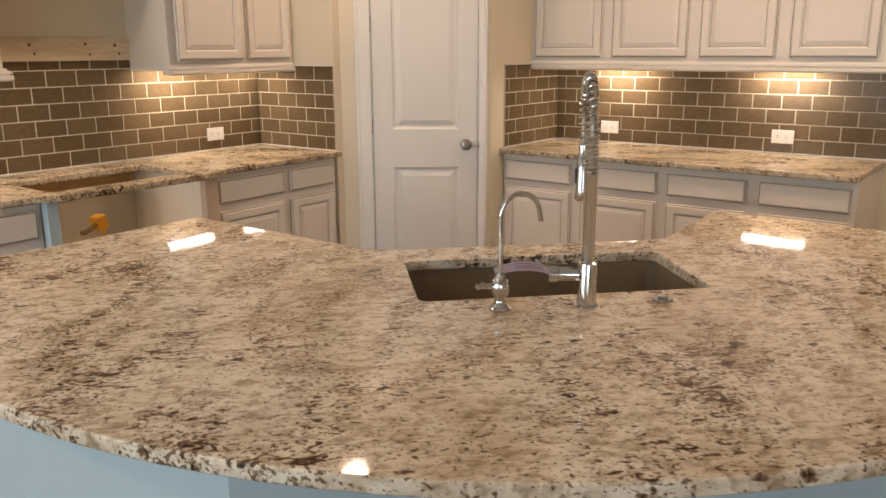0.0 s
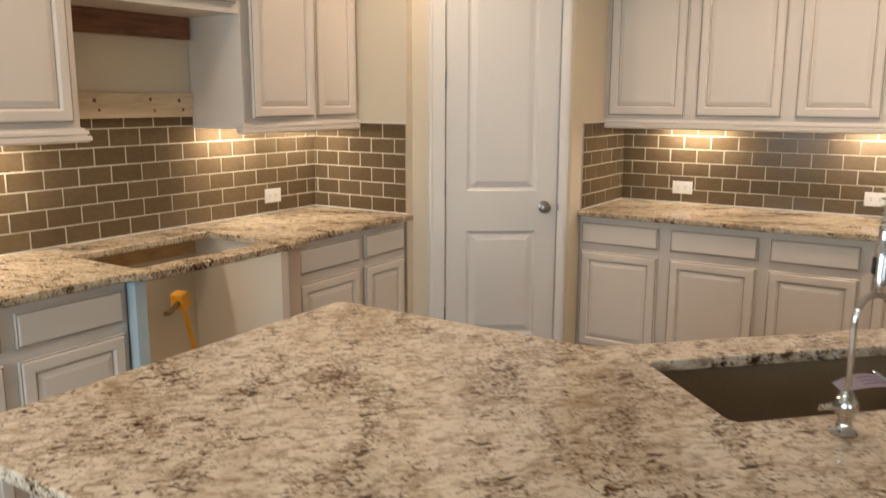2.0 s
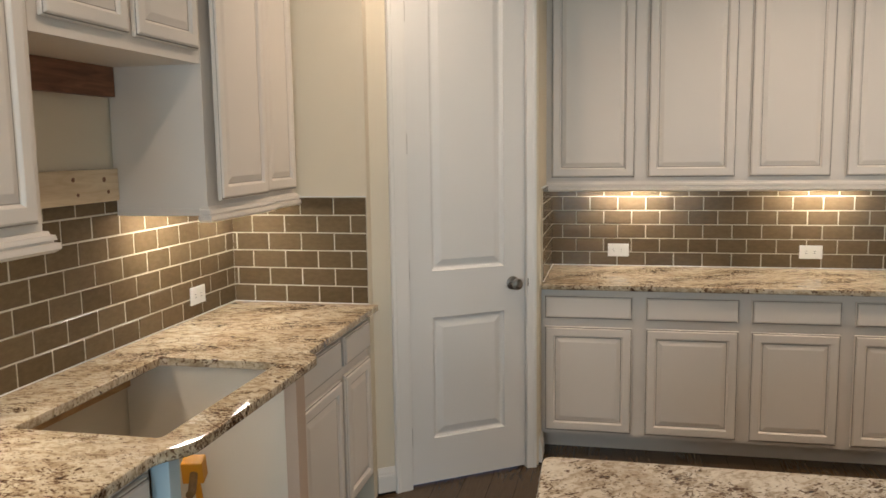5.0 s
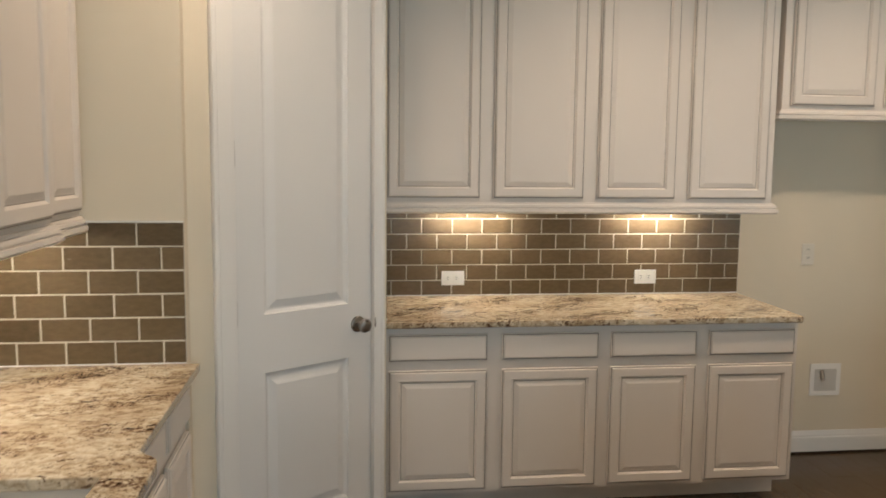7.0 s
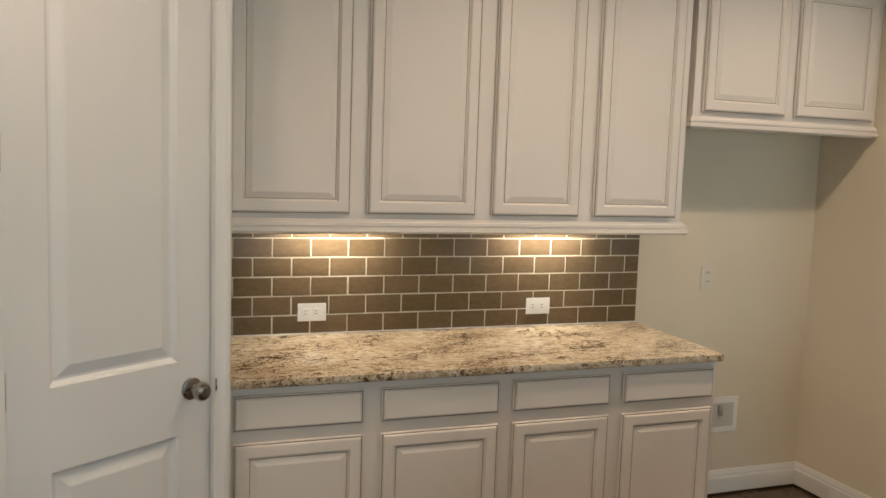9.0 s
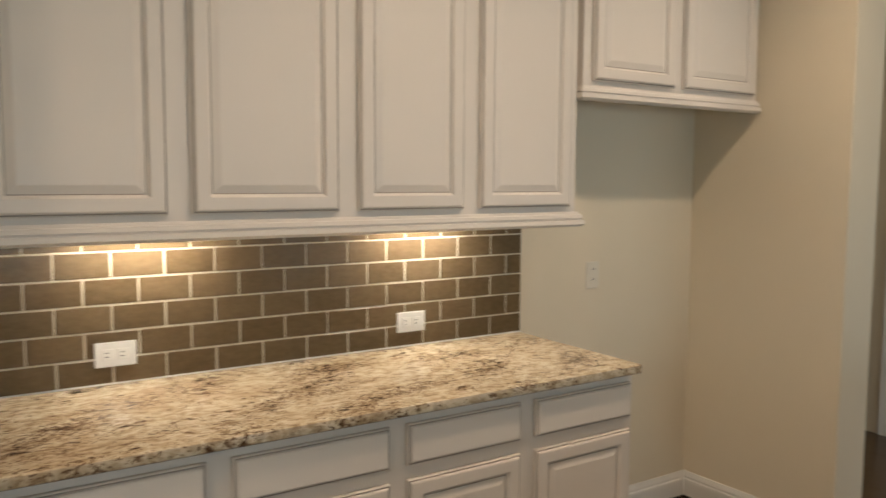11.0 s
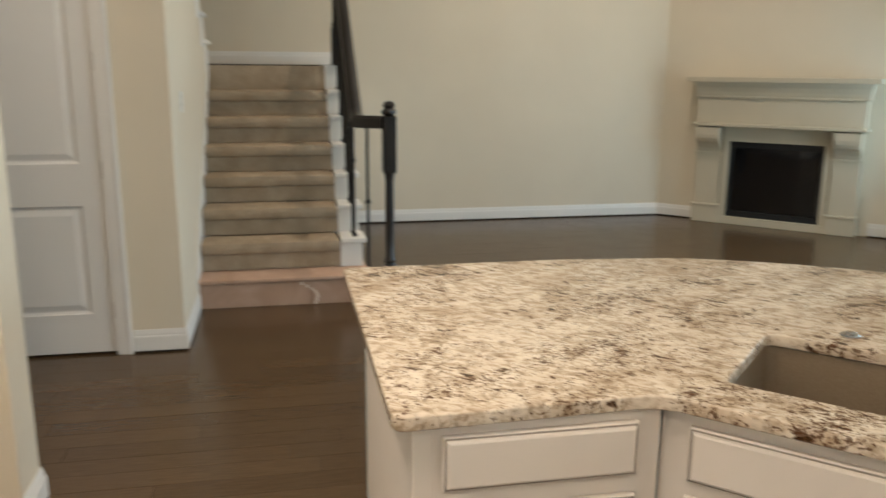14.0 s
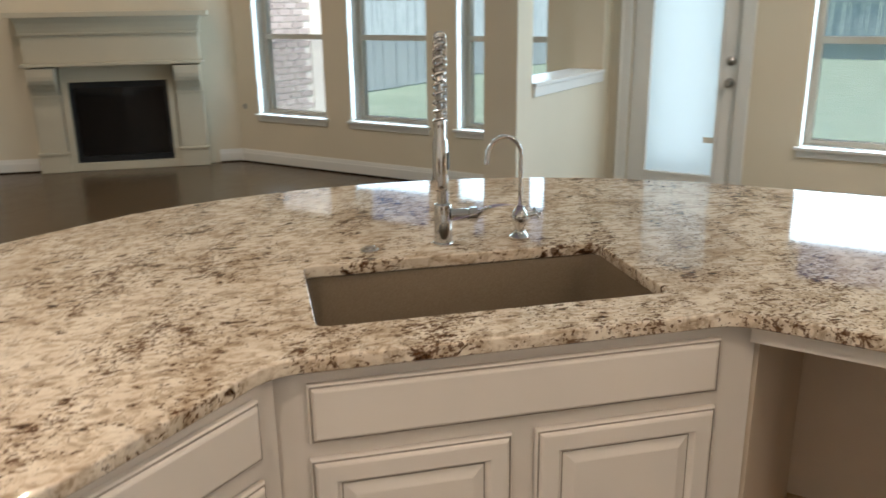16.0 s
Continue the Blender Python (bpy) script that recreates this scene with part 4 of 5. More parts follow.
for o in list(t.children):
    o.matrix_basis = pose(0.003, 0.01, 0.014)
knob(t, pose(0.075, 0.01, 0.945, 90))
casing(t, 0.645, DH, 0.08, 0.12)
for z in (0.25, 1.0, 1.55, 2.2):
    hinge(t, 0.645, z)

# ---- baseboards ----
base_trim("baseboard", 2.972, 0, 1.936, 0)
base_trim("baseboard", 2.972, -0.76, 2.972, 0, end0=1, end1=-1)
base_trim("baseboard", 3.18, -0.76, 2.972, -0.76, end0=1, end1=1)
base_trim("baseboard", 3.18, 2.08, 3.18, -0.76, end1=1)
base_trim("baseboard", HX, -1.09, HX, -0.82, end0=1)
base_trim("baseboard", 5.5, -1.09, HX, -1.09, end1=1)
base_trim("baseboard", 8.3, -5.6, 8.3, -2.12)
base_trim("baseboard", 8.3, -2.17, 8.3, 0.78, 1.54)
base_trim("baseboard", 6.7, -7.2, 6.86, -7.04)
base_trim("baseboard", 8.0, -5.9, 8.3, -5.6)
base_trim("baseboard", 3.12, -7.2, 6.7, -7.2)
base_trim("baseboard", 2.9, -5.7, 3.12, -5.7, end0=1, end1=1)
base_trim("baseboard", 3.12, -5.7, 3.12, -7.2, end0=1)
base_trim("baseboard", 2.9, -7.2, 2.9, -5.7, end1=1)
base_trim("baseboard", WW, -7.2, 1.9, -7.2)
base_trim("baseboard", DA.x + dd.x * 0.086, DA.y + dd.y * 0.086, DA.x, DA.y)
base_trim("baseboard", 0.0, -0.63, 0.0, DB.y)

# ---- outlets and wall fittings ----


def outlet(m, label="white duplex outlet laid on its side", w=0.118, h=0.074, slots=True, group="backsplash outlets", plastic=None):
    plastic = plastic or PLASTIC
    t = thing("outlet", m, label, "outlet", group)
    part("plate", boxes((-w / 2, -0.0065, -h / 2, w / 2, 0, h / 2), bevel=0.0025), plastic, t)
    wide = w > h
    for s in (-1, 1):
        dx, dz = (s * 0.022, 0) if wide else (0, s * 0.022)
        sock = part("socket", boxes((dx - 0.0165, -0.0085, dz - 0.0165, dx + 0.0165, -0.006, dz + 0.0165), bevel=0.001), plastic, t)
        for q in (-0.006, 0.006):
            a = (dx - 0.004, dz + q) if wide else (dx + q, dz + 0.004)
            part("slot", boxes((a[0] - (0.0045 if wide else 0.0012), -0.0089, a[1] - (0.0012 if wide else 0.0045), a[0] + (0.0045 if wide else 0.0012), -0.0084, a[1] + (0.0012 if wide else 0.0045))), DARK, sock)
    return t


outlet(pose(0.384, -0.011, 1.006))
outlet(pose(1.412, -0.011, 1.006))
outlet(pose(WW + 0.011, -1.675, 1.006, 0, 0, 90))
outlet(pose(2.332, -0.001, 1.12), "almond upright duplex outlet on the painted wall", 0.072, 0.116, group="wall outlet", plastic=ALMOND)
t = thing("water_supply_box", pose(2.478, -0.001, 0.42), "white recessed refrigerator water box with a valve", "outlet box")
part("frame", boxes((-0.09, -0.006, -0.09, -0.065, 0, 0.09), (0.065, -0.006, -0.09, 0.09, 0, 0.09), (-0.065, -0.006, 0.06, 0.065, 0, 0.09), (-0.065, -0.006, -0.09, 0.065, 0, -0.065)), PLASTIC, t)
# flat greyer sheet, the shade of the hollow put into its colour
part("recess", boxes((-0.065, -0.003, -0.065, 0.065, -0.001, 0.06)), paint("recess_shade", (0.52, 0.5, 0.46), 0.6), t)
part("valve", tube(bmesh.new(), [(-0.02, -0.004, 0.05), (-0.02, -0.02, 0.02), (-0.02, -0.022, 0.0)], 0.009, 10), STEEL, t, "small grey valve")
outlet(pose(5.2, -1.091, 1.33), "white switch plate on the stair wall", 0.072, 0.116, group="switch")
t = thing("gas_valve_plate", pose(6.62, -7.199, 0.55, 90, 0, 180), "small round brass gas valve plate on the wall", "valve plate")
part("plate", lathe(bmesh.new(), [(0.028, 0), (0.028, 0.004), (0.01, 0.006)], 16), NICKEL, t, smooth=True)

# recessed ceiling lights, none in view
for cx, cy, watts in CANS:
    z = HIGH if cx > 4.9 else CEIL
    t = thing("recessed_light", pose(cx, cy, z), "unseen round white recessed ceiling light, switched on", "light", "recessed ceiling lights")
    bm = bmesh.new()
    a = [[bm.verts.new((r * math.cos(2 * math.pi * k / 24), r * math.sin(2 * math.pi * k / 24), zz)) for k in range(24)] for r, zz in ((0.09, -0.001), (0.088, -0.006), (0.072, -0.005), (0.07, -0.001))]
    for p, q in zip(a, a[1:]):
        for k in range(24):
            bm.faces.new((p[k], p[(k + 1) % 24], q[(k + 1) % 24], q[k]))
    part("trim_ring", bm, PLASTIC, t, smooth=True)
    part("lens", lathe(bmesh.new(), [(0.069, -0.003), (0.069, -0.001)], 24), CANGLOW, t, "glowing warm lens")

# ---- stairs ----
SX0, SX1, SY0, SY1 = 5.52, 7.2, -1.092, -2.02
NR, RISE = 8, 1.54 / 8
RUN = (SX1 - SX0) / (NR - 1)
st = thing("staircase", pose(0, 0, 0), "carpeted straight stair with white stringers and a first step under brown paper", "stairs", "", "structure")
for k in range(NR - 1):
    x0, z1 = SX0 + k * RUN, (k + 1) * RISE
    x1 = x0 + RUN
    bm = bmesh.new()
    box(bm, x0, SY1 - (0.18 if k == 0 else 0), k * RISE, SX1, SY0, z1 - (0.03 if k == 0 else 0.085))
    part("riser", bm, BOARD if k == 0 else CARPET, st, "riser under brown paper" if k == 0 else "")
    bm = bmesh.new()
    box(bm, x0 - (0.03 if k == 0 else 0.042), SY1 - (0.18 if k == 0 else 0), z1 - (0.0295 if k == 0 else 0.0845), x1 - 0.002, SY0, z1, bevel=0.012 if k == 0 else 0.03)
    part("tread", bm, BOARD if k == 0 else CARPET, st, "tread under brown paper" if k == 0 else "", smooth=True)
    if k:
        part("tread_end", boxes((x0 - 0.035, SY1 - 0.175, z1 - 0.028, x1 - 0.002, SY1 - 0.001, z1 + 0.004), bevel=0.006), TRIM, st, "white painted tread return")
        part("side_board", boxes((x0, SY1 - 0.15, 0.0, x1 - 0.0005, SY1 - 0.001, z1 - 0.029)), TRIM, st, "white stringer board")
bm = bmesh.new()
for k in range(8):
    y = -1.83 + 0.012 * k - 0.05 * math.sin(math.pi * k / 7)
    box(bm, SX0 - 0.034, y - 0.01, 0.008 + 0.019 * k, SX0 - 0.0315, y + 0.01, 0.027 + 0.019 * k)
part("tape", bm, TAPE, st, "torn curling strip of pale tape on the paper")
bm = boxes((SX1 - 0.03, SY1, 1.34, 8.298, SY0, 1.54), bevel=0.008)
part("landing", bm, CARPET, st, "carpeted landing")
part("landing_front", boxes((SX1 + 0.001, SY1 - 0.15, 0.0, 8.298, SY1 - 0.001, 1.545)), TRIM, st, "white panel under the landing edge")
part("landing_side", boxes((SX1, SY0 + 0.001, 1.34, 8.298, 0.77, 1.54)), CARPET, st)
bm = bmesh.new()
sk = [(SX0 - 0.06, 0.0), (SX0 + 0.12, 0.0), (SX1 + 0.001, 1.54 - 0.05), (SX1 + 0.001, 1.54 + 0.09), (SX0 - 0.06, RISE + 0.03)]
r0 = [bm.verts.new((x, SY0 - 0.006, z)) for x, z in sk]
r1 = [bm.verts.new((x, SY0 + 0.0015, z)) for x, z in sk]
for k in range(5):
    bm.faces.new((r0[k], r0[(k + 1) % 5], r1[(k + 1) % 5], r1[k]))
bm.faces.new(r0)
bm.faces.new(r1[::-1])
part("wall_skirt", bm, TRIM, st, "white sloping skirt board")
# upper flight, going back over the sloping wall
UR, UZ = 0.26, 1.70
for k in range(8):
    xa, z = 7.23 - k * UR, UZ + k * RISE
    part("upper_tread_end", boxes((xa - UR - 0.03, -1.118, z, xa, -0.965, z + 0.03), bevel=0.005), TRIM, st, "white tread end of the upper flight")
    part("upper_riser_end", boxes((xa - UR - 0.028, -1.094, z - 0.215, xa - 0.03, -0.967, z - 0.0005)), TRIM, st, "white stringer of the upper flight")
    part("upper_tread", boxes((xa - UR - 0.028, -0.964, z - 0.04, xa, 0.099, z + 0.02), bevel=0.01), CARPET, st)


def newel(m, h, label):
    t = thing("newel_post", m, label, "newel post", "newel posts")
    bm = bmesh.new()
    box(bm, -0.042, -0.042, 0, 0.042, 0.042, 0.30, bevel=0.004)
    part("lower_block", bm, ESPRESSO, t)
    bm = lathe(bmesh.new(), [(0.04, 0.30), (0.034, 0.315), (0.04, 0.33), (0.028, 0.35), (0.03, 0.5), (0.026, h - 0.5), (0.032, h - 0.45), (0.036, h - 0.44)], 16)
    part("turned_shaft", bm, ESPRESSO, t, smooth=True)
    bm = bmesh.new()
    box(bm, -0.042, -0.042, h - 0.44, 0.042, 0.042, h - 0.09, bevel=0.006)
    part("upper_block", bm, ESPRESSO, t)
    bm = lathe(bmesh.new(), [(0.03, h - 0.09), (0.046, h - 0.075), (0.046, h - 0.06), (0.03, h - 0.045), (0.038, h - 0.025), (0.026, h - 0.006), (0.008, h)], 16)
    part("cap", bm, ESPRESSO, t, smooth=True)
    return t


NX, NY = 5.3, -2.3
newel(pose(NX, NY, 0), 1.33, "dark stained wooden newel post at the stair foot")
newel(pose(7.19, -2.12, 1.545), 1.12, "dark stained wooden newel post at the landing")
newel(pose(6.86, -1.035, UZ + RISE + 0.0305), 1.2, "dark stained wooden newel post of the upper flight")
SL = RISE / RUN
RY = -2.12
rail = thing("stair_handrail", pose(0, 0, 0), "dark stained wooden handrail with black iron balusters", "handrail")


def hand(bm, path):
    prof = [(-0.036, -0.036), (0.036, -0.036), (0.042, -0.006), (0.037, 0.024), (0.015, 0.04), (-0.015, 0.04), (-0.037, 0.024), (-0.042, -0.006)]
    rows = []
    P = [Vector(p) for p in path]
    for i, p in enumerate(P):
        d = P[min(i + 1, len(P) - 1)] - P[max(i - 1, 0)]
        d.z = 0
        d.normalize()
        s = Vector((-d.y, d.x, 0))
        rows.append([bm.verts.new(p + s * a + Vector((0, 0, b))) for a, b in prof])
    for a, b in zip(rows, rows[1:]):
        for k in range(8):
            bm.faces.new((a[k], a[(k + 1) % 8], b[(k + 1) % 8], b[k]))
    bm.faces.new(rows[0])
    bm.faces.new(rows[-1][::-1])
    return bm


RZ = 1.2
part("rail", hand(bmesh.new(), [(NX, NY + 0.04, RZ), (NX + 0.03, NY + 0.13, RZ), (NX + 0.1, RY + 0.01, RZ), (NX + 0.2, RY, RZ + 0.01), (NX + 0.28, RY, RZ + 0.05), (7.15, RY, RZ + 0.05 + (7.15 - NX - 0.28) * SL)]), ESPRESSO, rail, smooth=True)


def baluster(x, y, z0, z1):
    bm = tube(bmesh.new(), [(x, y, z0), (x, y, z1)], 0.0095, 8)
    for zz in (z0 + (z1 - z0) * 0.52,):
        lathe(bm, [(0.008, zz - 0.02), (0.018, zz - 0.008), (0.018, zz + 0.008), (0.008, zz + 0.02)], 10, (x, y, 0))
    lathe(bm, [(0.018, z0), (0.018, z0 + 0.02), (0.009, z0 + 0.028)], 10, (x, y, 0))
    part("baluster", bm, IRON, rail, "black iron baluster with a collar", smooth=True)


for k in range(1, NR - 1):
    for f in (0.25, 0.75):
        x = SX0 + (k + f) * RUN - 0.02
        baluster(x, RY, (k + 1) * RISE + 0.005, RZ + 0.05 + (x - NX - 0.28) * SL - 0.025)
baluster(NX + 0.06, NY + 0.13, RISE, RZ - 0.03)

# ---- fireplace ----
t = thing("fireplace_surround", pose(7.4, -6.36, 0, 0, 0, 45), "cream cast-stone fireplace surround with corbels and a stepped mantel", "fireplace")
B = -0.098
F0, F1, FT, FB = -0.44, 0.44, 0.835, 0.075
# the opening is 0.88 wide, its middle on the axis
part("hearth_sill", boxes((-0.5, B, 0.0, 0.5, 0.0, FB), bevel=0.003), STONE, t)
part("header", boxes((-0.5, B, FT, 0.5, 0.0, 0.985), bevel=0.003), STONE, t)
for s in (-1, 1):
    a, b = sorted((s * 0.44, s * 0.5))
    part("inner_slip", boxes((a, B, FB + 0.001, b, -0.001, FT - 0.001)), STONE, t)
    a, b = sorted((s * 0.5005, s * 0.77))
    part("plinth", boxes((a, B, 0, b, 0.018, 0.165), bevel=0.004), STONE, t)
    part("plinth_cap", boxes((a - 0.004, B, 0.1655, b + 0.004, 0.026, 0.192), bevel=0.005), STONE, t)
    part("pilaster", boxes((a + 0.012, B, 0.1925, b - 0.012, 0.008, 0.70), bevel=0.004), STONE, t)
    part("pilaster_band", boxes((a + 0.004, B, 0.7005, b - 0.004, 0.016, 0.72), bevel=0.003), STONE, t)
    # scrolled corbel
    bm = bmesh.new()
    prof = [(B, 0.721), (0.01, 0.721), (0.02, 0.76), (0.05, 0.80), (0.095, 0.83), (0.112, 0.865), (0.118, 0.90), (0.118, 0.972), (B, 0.972)]
    r0 = [bm.verts.new((a + 0.02, y, z)) for y, z in prof]
    r1 = [bm.verts.new((b - 0.02, y, z)) for y, z in prof]
    for k in range(len(prof)):
        j = (k + 1) % len(prof)
        bm.faces.new((r0[k], r0[j], r1[j], r1[k]))
    bm.faces.new(r0)
    bm.faces.new(r1[::-1])
    part("corbel", bm, STONE, t)
part("lower_shelf", boxes((-0.79, B, 0.986, 0.79, 0.125, 1.015), bevel=0.004), STONE, t)
part("frieze", boxes((-0.765, B, 1.0155, 0.765, 0.06, 1.262), bevel=0.003), STONE, t)
part("bed_moulding", boxes((-0.785, B, 1.2625, 0.785, 0.08, 1.28), bevel=0.004), STONE, t)
bm = bmesh.new()
rows = []
for o, z in ((0.0, 1.2805), (0.003, 1.32), (0.012, 1.365), (0.028, 1.405), (0.034, 1.415)):
    rows.append([bm.verts.new(p) for p in ((-0.775 - o, B, z), (0.775 + o, B, z), (0.775 + o, 0.07 + o, z), (-0.775 - o, 0.07 + o, z))])
for a, b in zip(rows, rows[1:]):
    for k in range(4):
        bm.faces.new((a[k], a[(k + 1) % 4], b[(k + 1) % 4], b[k]))
bm.faces.new(rows[0])
bm.faces.new(rows[-1])
part("crown", bm, STONE, t)
part("mantel_shelf", boxes((-0.87, B, 1.4155, 0.87, 0.15, 1.462), bevel=0.004), STONE, t)
fb = thing("firebox", pose(7.4, -6.36, 0, 0, 0, 45), "black metal gas firebox behind dark glass", "fireplace insert")
part("frame", boxes((F0 + 0.002, -0.09, FB + 0.002, F0 + 0.035, -0.03, FT - 0.002), (F1 - 0.035, -0.09, FB + 0.002, F1 - 0.002, -0.03, FT - 0.002), (F0 + 0.036, -0.09, FT - 0.06, F1 - 0.036, -0.03, FT - 0.002), (F0 + 0.036, -0.09, FB + 0.002, F1 - 0.036, -0.03, FB + 0.06)), FIREBOX, fb)
part("glass", boxes((F0 + 0.036, -0.06, FB + 0.061, F1 - 0.036, -0.055, FT - 0.061)), FIREGLASS, fb, "dark reflective glass")

# ---- windows and the glazed door ----


def window(x0, x1, z0, z1, rail_z, label):
    t = thing("window", pose(x0, -7.2, 0), label, "window", "tall windows", "structure")
    w = x1 - x0
    fy0, fy1 = -0.2, -0.135
    f = 0.05
    part("frame", boxes((0.001, fy0, z0 + 0.001, f, fy1, z1 - 0.001), (w - f, fy0, z0 + 0.001, w - 0.001, fy1, z1 - 0.001), (f, fy0, z1 - f, w - f, fy1, z1 - 0.001), (f, fy0, z0 + 0.001, w - f, fy1, z0 + f)), VINYL, t)
    part("meeting_rail", boxes((f, fy0 + 0.005, rail_z - 0.022, w - f, fy1 + 0.012, rail_z + 0.022), bevel=0.003), VINYL, t)
    for a, b in ((z0 + f, rail_z - 0.022), (rail_z + 0.022, z1 - f)):
        p = part("pane", boxes((f, -0.172, a, w - f, -0.168, b)), GLASS, t)
        p.visible_shadow = False
    p = part("screen", boxes((f, -0.188, z0 + f, w - f, -0.186, rail_z - 0.022)), SCREEN, t, "fine grey insect screen")
    p.visible_shadow = False
    part("reveal", boxes((0.0005, -0.13, z0 + 0.002, 0.006, -0.002, z1 - 0.002)), TRIM, t, "white painted reveal")
    part("reveal", boxes((w - 0.006, -0.13, z0 + 0.002, w - 0.0005, -0.002, z1 - 0.002)), TRIM, t)
    part("sill", boxes((-0.03, -0.13, z0 - 0.004, w + 0.03, 0.035, z0 + 0.018), bevel=0.004), TRIM, t, "white painted sill")
    part("apron", boxes((-0.015, 0.001, z0 - 0.05, w + 0.015, 0.014, z0 - 0.0045), bevel=0.003), TRIM, t)
    return t


for k, (a, b, c, d) in enumerate(WINS):
    window(a, b, c, d, 1.21 if k < 3 else 1.23, "tall window with an almond vinyl frame and white sill")

t = thing("patio_door", pose(2.74, -7.2, 0, 0, 0, 180), "white exterior door with one tall frosted glass pane", "door", "", "structure")
w, h = 0.75, 2.44
part("stile", boxes((0.003, 0.03, 0.012, 0.115, 0.075, h - 0.003)), TRIM, t)
part("stile", boxes((w - 0.115, 0.03, 0.012, w - 0.003, 0.075, h - 0.003)), TRIM, t)
part("bottom_rail", boxes((0.1155, 0.03, 0.012, w - 0.1155, 0.075, 0.27)), TRIM, t)
part("top_rail", boxes((0.1155, 0.03, h - 0.14, w - 0.1155, 0.075, h - 0.003)), TRIM, t)
part("glazing_bead", boxes((0.1155, 0.022, 0.2705, 0.135, 0.07, h - 0.1405), (w - 0.135, 0.022, 0.2705, w - 0.1155, 0.07, h - 0.1405), (0.1355, 0.022, 0.2705, w - 0.1355, 0.07, 0.29), (0.1355, 0.022, h - 0.16, w - 0.1355, 0.07, h - 0.1405)), TRIM, t)
p = part("pane", boxes((0.1355, 0.048, 0.2905, w - 0.1355, 0.054, h - 0.1605)), FROST, t, "frosted glass pane")
p.visible_shadow = False
part("blind_tab", boxes((w - 0.21, 0.040, 0.52, w - 0.137, 0.047, 0.56)), ALMOND, t, "small pale tab on the glass")
knob(t, pose(w - 0.06, 0.03, 0.945, 90))
part("deadbolt", lathe(bmesh.new(), [(0.032, 0), (0.032, 0.008), (0.022, 0.014), (0.008, 0.024)], 20), NICKEL, t, "satin nickel deadbolt", pose(w - 0.06, 0.03, 1.09, 90), True)
casing(t, w, h, 0.085, 0.2)
single("pass_through_ledge", boxes((2.875, -7.055, 1.0005, 3.145, -5.905, 1.025), bevel=0.005), TRIM, "white painted ledge of the pass-through", "ledge", "", "structure")
single("pass_through_apron", boxes((2.884, -7.05, 0.94, 2.8985, -5.91, 0.9995), bevel=0.003), TRIM, "white moulding under the pass-through ledge", "trim", "", "structure")

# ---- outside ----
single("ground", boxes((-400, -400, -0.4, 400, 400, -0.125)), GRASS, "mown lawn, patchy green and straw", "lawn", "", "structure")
bw = 0.145
for m, n, tall, label in ((pose(-13.8, -26.2, -0.12), 165, 1.8, "weathered grey wooden board fence across the back of the yard"), (pose(10.2, -7.5, -0.12, 0, 0, -90), 128, 1.68, "weathered grey wooden board fence along the side of the yard")):
    fen = thing("fence", m, label, "fence")
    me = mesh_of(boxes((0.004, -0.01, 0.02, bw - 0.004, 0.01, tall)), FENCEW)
    for k in range(n):
        part("board", me, None, fen, m=pose(k * bw, random.uniform(-0.008, 0.008), random.uniform(-0.012, 0.012), 0, random.uniform(-0.4, 0.4)))
    part("rail", boxes((0, 0.02, 0.4, n * bw, 0.06, 0.48), (0, 0.02, tall - 0.3, n * bw, 0.06, tall - 0.22)), FENCEW, fen)
# brick wing of the house outside the first window
bk = thing("brick_pier", pose(0, 0, 0), "grey-brown brick corner of the house outside", "brick wall")
part("mortar", boxes((7.4, -9.12, -0.12, 8.6, -7.43, 3.15)), MORTAR, bk)
part("corner_board", boxes((7.385, -9.4, -0.12, 8.6, -9.1205, 3.15), bevel=0.004), TRIM, bk, "white corner board")
bl, bh, gap = 0.2, 0.062, 0.011
mw = mesh_of(boxes((0, 0, 0, 0.012, bl, bh)), BRICK)
for r in range(33):
    z = 0.0 + r * (bh + gap)
    for k in range(8):
        y = -9.11 + k * (bl + gap) + (0.1 if r % 2 else 0)
        if y + bl < -7.435:
            part("brick", mw, None, bk, m=pose(7.389, y, z))
nb = thing("neighbour_house", pose(62, -84, -0.12), "low brick neighbouring house with a dark shingle roof", "house")
part("wall", boxes((-30, -4, 0, 30, 4, 2.75)), paint("far_red_brick", (0.34, 0.25, 0.21), 0.9, 0.2, 3, 0.1), nb, "pale red brick wall")
part("fascia", boxes((-30.6, 4.001, 2.55, 30.6, 4.6, 2.8)), TRIM, nb, "white fascia")
bm = bmesh.new()
lo = [bm.verts.new(p) for p in ((-30.7, -4.7, 2.801), (30.7, -4.7, 2.801), (30.7, 4.7, 2.801), (-30.7, 4.7, 2.801))]
hi = [bm.verts.new(p) for p in ((-26.5, 0, 4.25), (26.5, 0, 4.25))]
for q in ((lo[3], lo[2], lo[1], lo[0]), (lo[0], lo[1], hi[1], hi[0]), (lo[2], lo[3], hi[0], hi[1]), (lo[1], lo[2], hi[1]), (lo[3], lo[0], hi[0])):
    bm.faces.new(q)
part("roof", bm, paint("grey_shingle", (0.13, 0.14, 0.15), 0.9, 0.25, 4, 0.3), nb, "dark grey hipped shingle roof")

# ---- wall tiles ----
TW, TH, GR = 0.1508, 0.0746, 0.0048
PW, PH = TW + GR, TH + GR


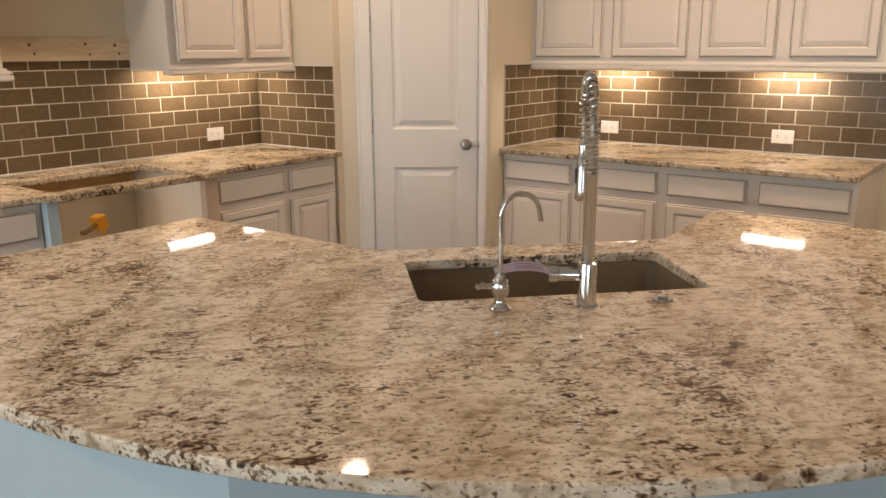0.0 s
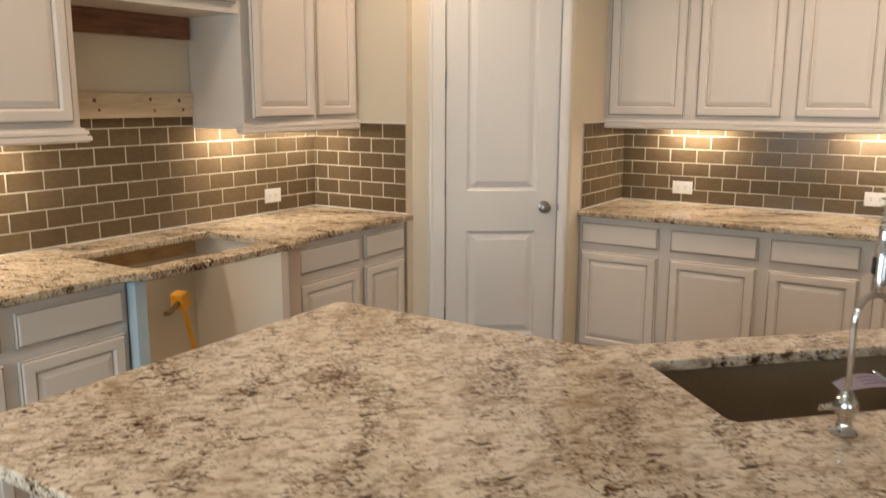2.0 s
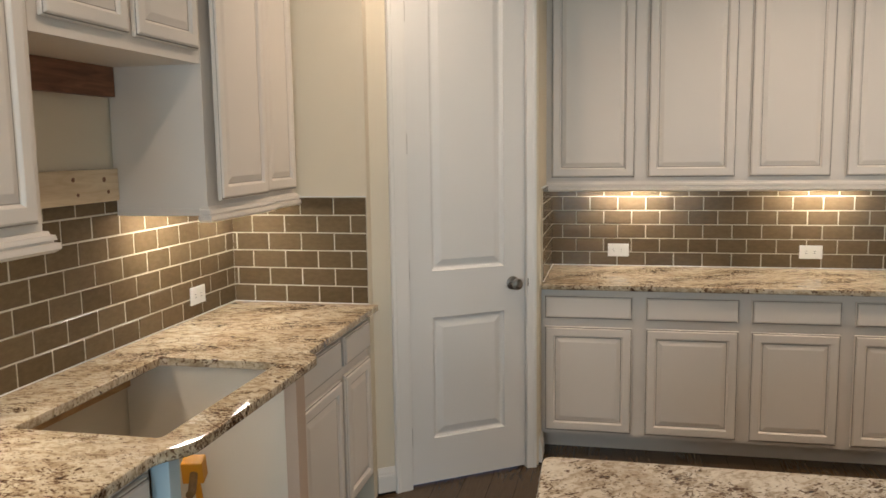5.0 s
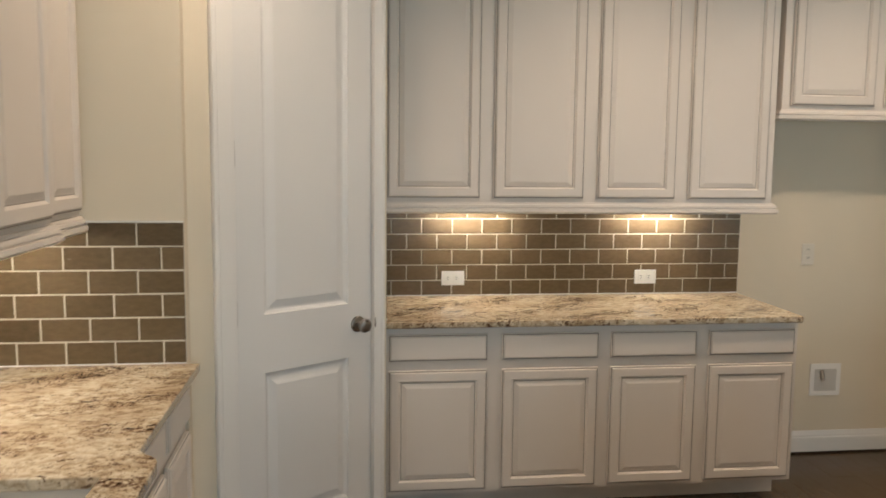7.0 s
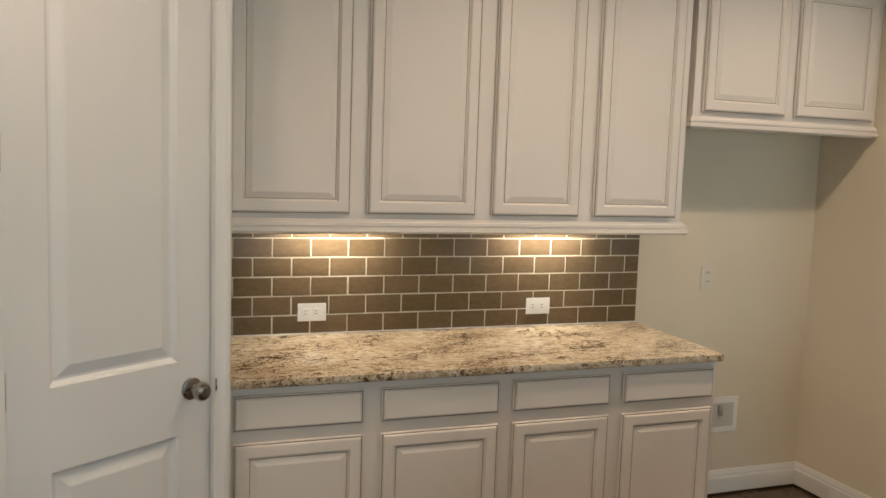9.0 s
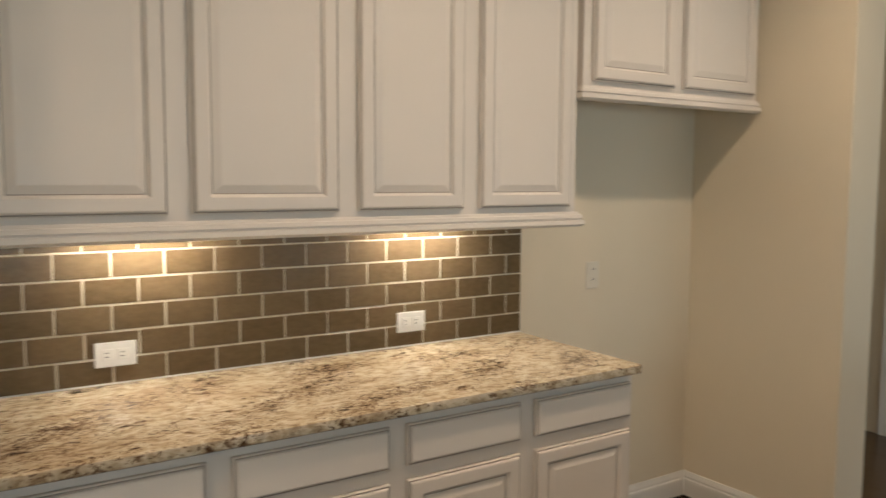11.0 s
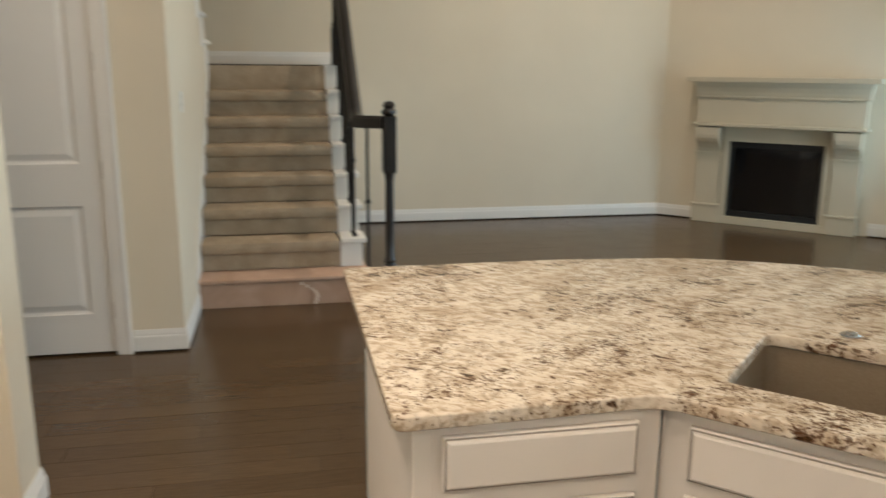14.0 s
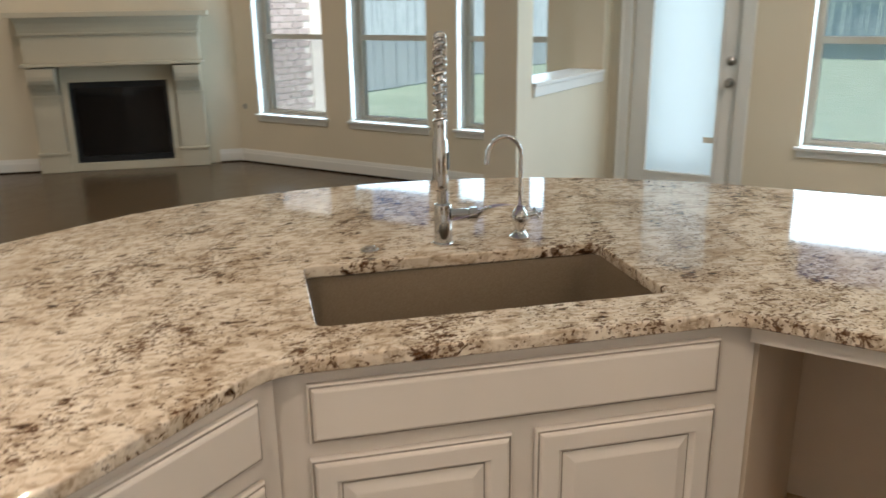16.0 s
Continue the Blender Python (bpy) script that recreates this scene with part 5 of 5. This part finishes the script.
def tile_mesh(w, h):
    bm = bmesh.new()
    e, d = 0.0022, 0.0085
    rows = []
    for i, o in ((0, 0.0), (0, d - e), (e, d)):
        rows.append([bm.verts.new((x, -o, z)) for x, z in ((i, i), (w - i, i), (w - i, h - i), (i, h - i))])
    for a, b in zip(rows, rows[1:]):
        for k in range(4):
            bm.faces.new((a[k], a[(k + 1) % 4], b[(k + 1) % 4], b[k]))
    bm.faces.new(rows[-1])
    me = mesh_of(bm, TILE)
    return me


_tiles = {}


def tiles(name, m, length, z0, rows, phase, top=None, edges=True):
    """Running bond on a wall face; local x along it. phase: where a joint of the first row lies."""
    t = thing(name, m, "brown glazed subway tile backsplash with pale grout", "backsplash", "", "structure")
    z1 = z0 + rows * PH if top is None else top
    part("grout", boxes((0, -0.0088, z0, length, -0.0005, z1)), GROUT, t)
    part("caulk_bead", boxes((0.0, -0.0125, z0 + 0.0003, length, -0.009, z0 + 0.0045)), TRIM, t, "white caulk along the countertop")
    if edges:
        part("caulk_bead", boxes((0.0, -0.0115, z1 + 0.0003, length, -0.0005, z1 + 0.005)), TRIM, t, "white caulk along the top edge")
    for r in range(math.ceil((z1 - z0) / PH - 1e-6)):
        zb = z0 + GR / 2 + r * PH
        h = min(TH, z1 - zb - GR / 2)
        if h < 0.01:
            continue
        x = phase + (PW / 2 if r % 2 else 0)
        x -= math.ceil(x / PW) * PW
        while x < length:
            a, b = max(x + GR / 2, 0.001), min(x + PW - GR / 2, length - 0.001)
            if b - a > 0.008:
                key = (round(b - a, 4), round(h, 4))
                if key not in _tiles:
                    _tiles[key] = tile_mesh(*key)
                part("tile", _tiles[key], None, t, m=pose(a, -0.002 + random.uniform(-0.0006, 0.0006), zb, random.uniform(-0.25, 0.25), 0, random.uniform(-0.25, 0.25)))
            x += PW
    return t


tiles("backsplash_north", pose(0.002, 0, 0), 1.93, CT + 0.001, 6, 0.065, edges=False)
tiles("backsplash_pantry_south", pose(WW + 0.01, PY, 0), PX - WW - 0.012, CT + 0.001, 6, (PX - WW - 0.012) - 0.073)
tiles("backsplash_pantry_east", pose(0, QY + 0.003, 0, 0, 0, 90), -QY - 0.012, CT + 0.001, 6, 0.04)
tiles("backsplash_west", pose(WW, -4.3, 0, 0, 0, 90), PY + 4.3, CT + 0.001, 6, (PY + 4.3) % PW, CT + 0.001 + 6.6 * PH)

# ---- floor planks ----
single("floor_base", boxes((WW - 0.12, -7.42, -0.12, 8.42, 2.2, -0.012)), SUBFLOOR_AND_SHADE, "dark subfloor under the planks", "floor", "", "structure")
fl = thing("floor", pose(0, 0, 0), "dark brown hardwood plank floor", "floor", "", "structure")
rest = bmesh.new()
pw = 0.127
count = 0
shared = {}
rng = random.Random(4)
for k in range(int((8.42 - WW) / pw) + 1):
    x = WW + k * pw
    y = -7.2 - rng.uniform(0, 1.0)
    while y < 2.1:
        L = rng.choice((0.8, 1.1, 1.4, 1.7))
        y0, y1 = max(y, -7.2), min(y + L, 2.1)
        if y1 - y0 > 0.05:
            near = -0.7 < x < 5.5 and y1 > -3.0 and y0 < -0.0 and count < 300
            if near:
                key = round(y1 - y0, 3)
                if key not in shared:
                    shared[key] = mesh_of(boxes((0.0008, 0.0008, -0.012, pw - 0.0008, key - 0.0008, 0)), PLANK)
                part("plank", shared[key], None, fl, m=pose(x, y0, -rng.uniform(0, 0.0006)))
                count += 1
            else:
                d = rng.uniform(0, 0.0006)
                box(rest, x + 0.0008, y0 + 0.0008, -0.012, x + pw - 0.0008, y1 - 0.0008, -d)
        y += L
ob = part("planks_beyond", rest, PLANK, fl)
tagged(ob, kind="stuff")
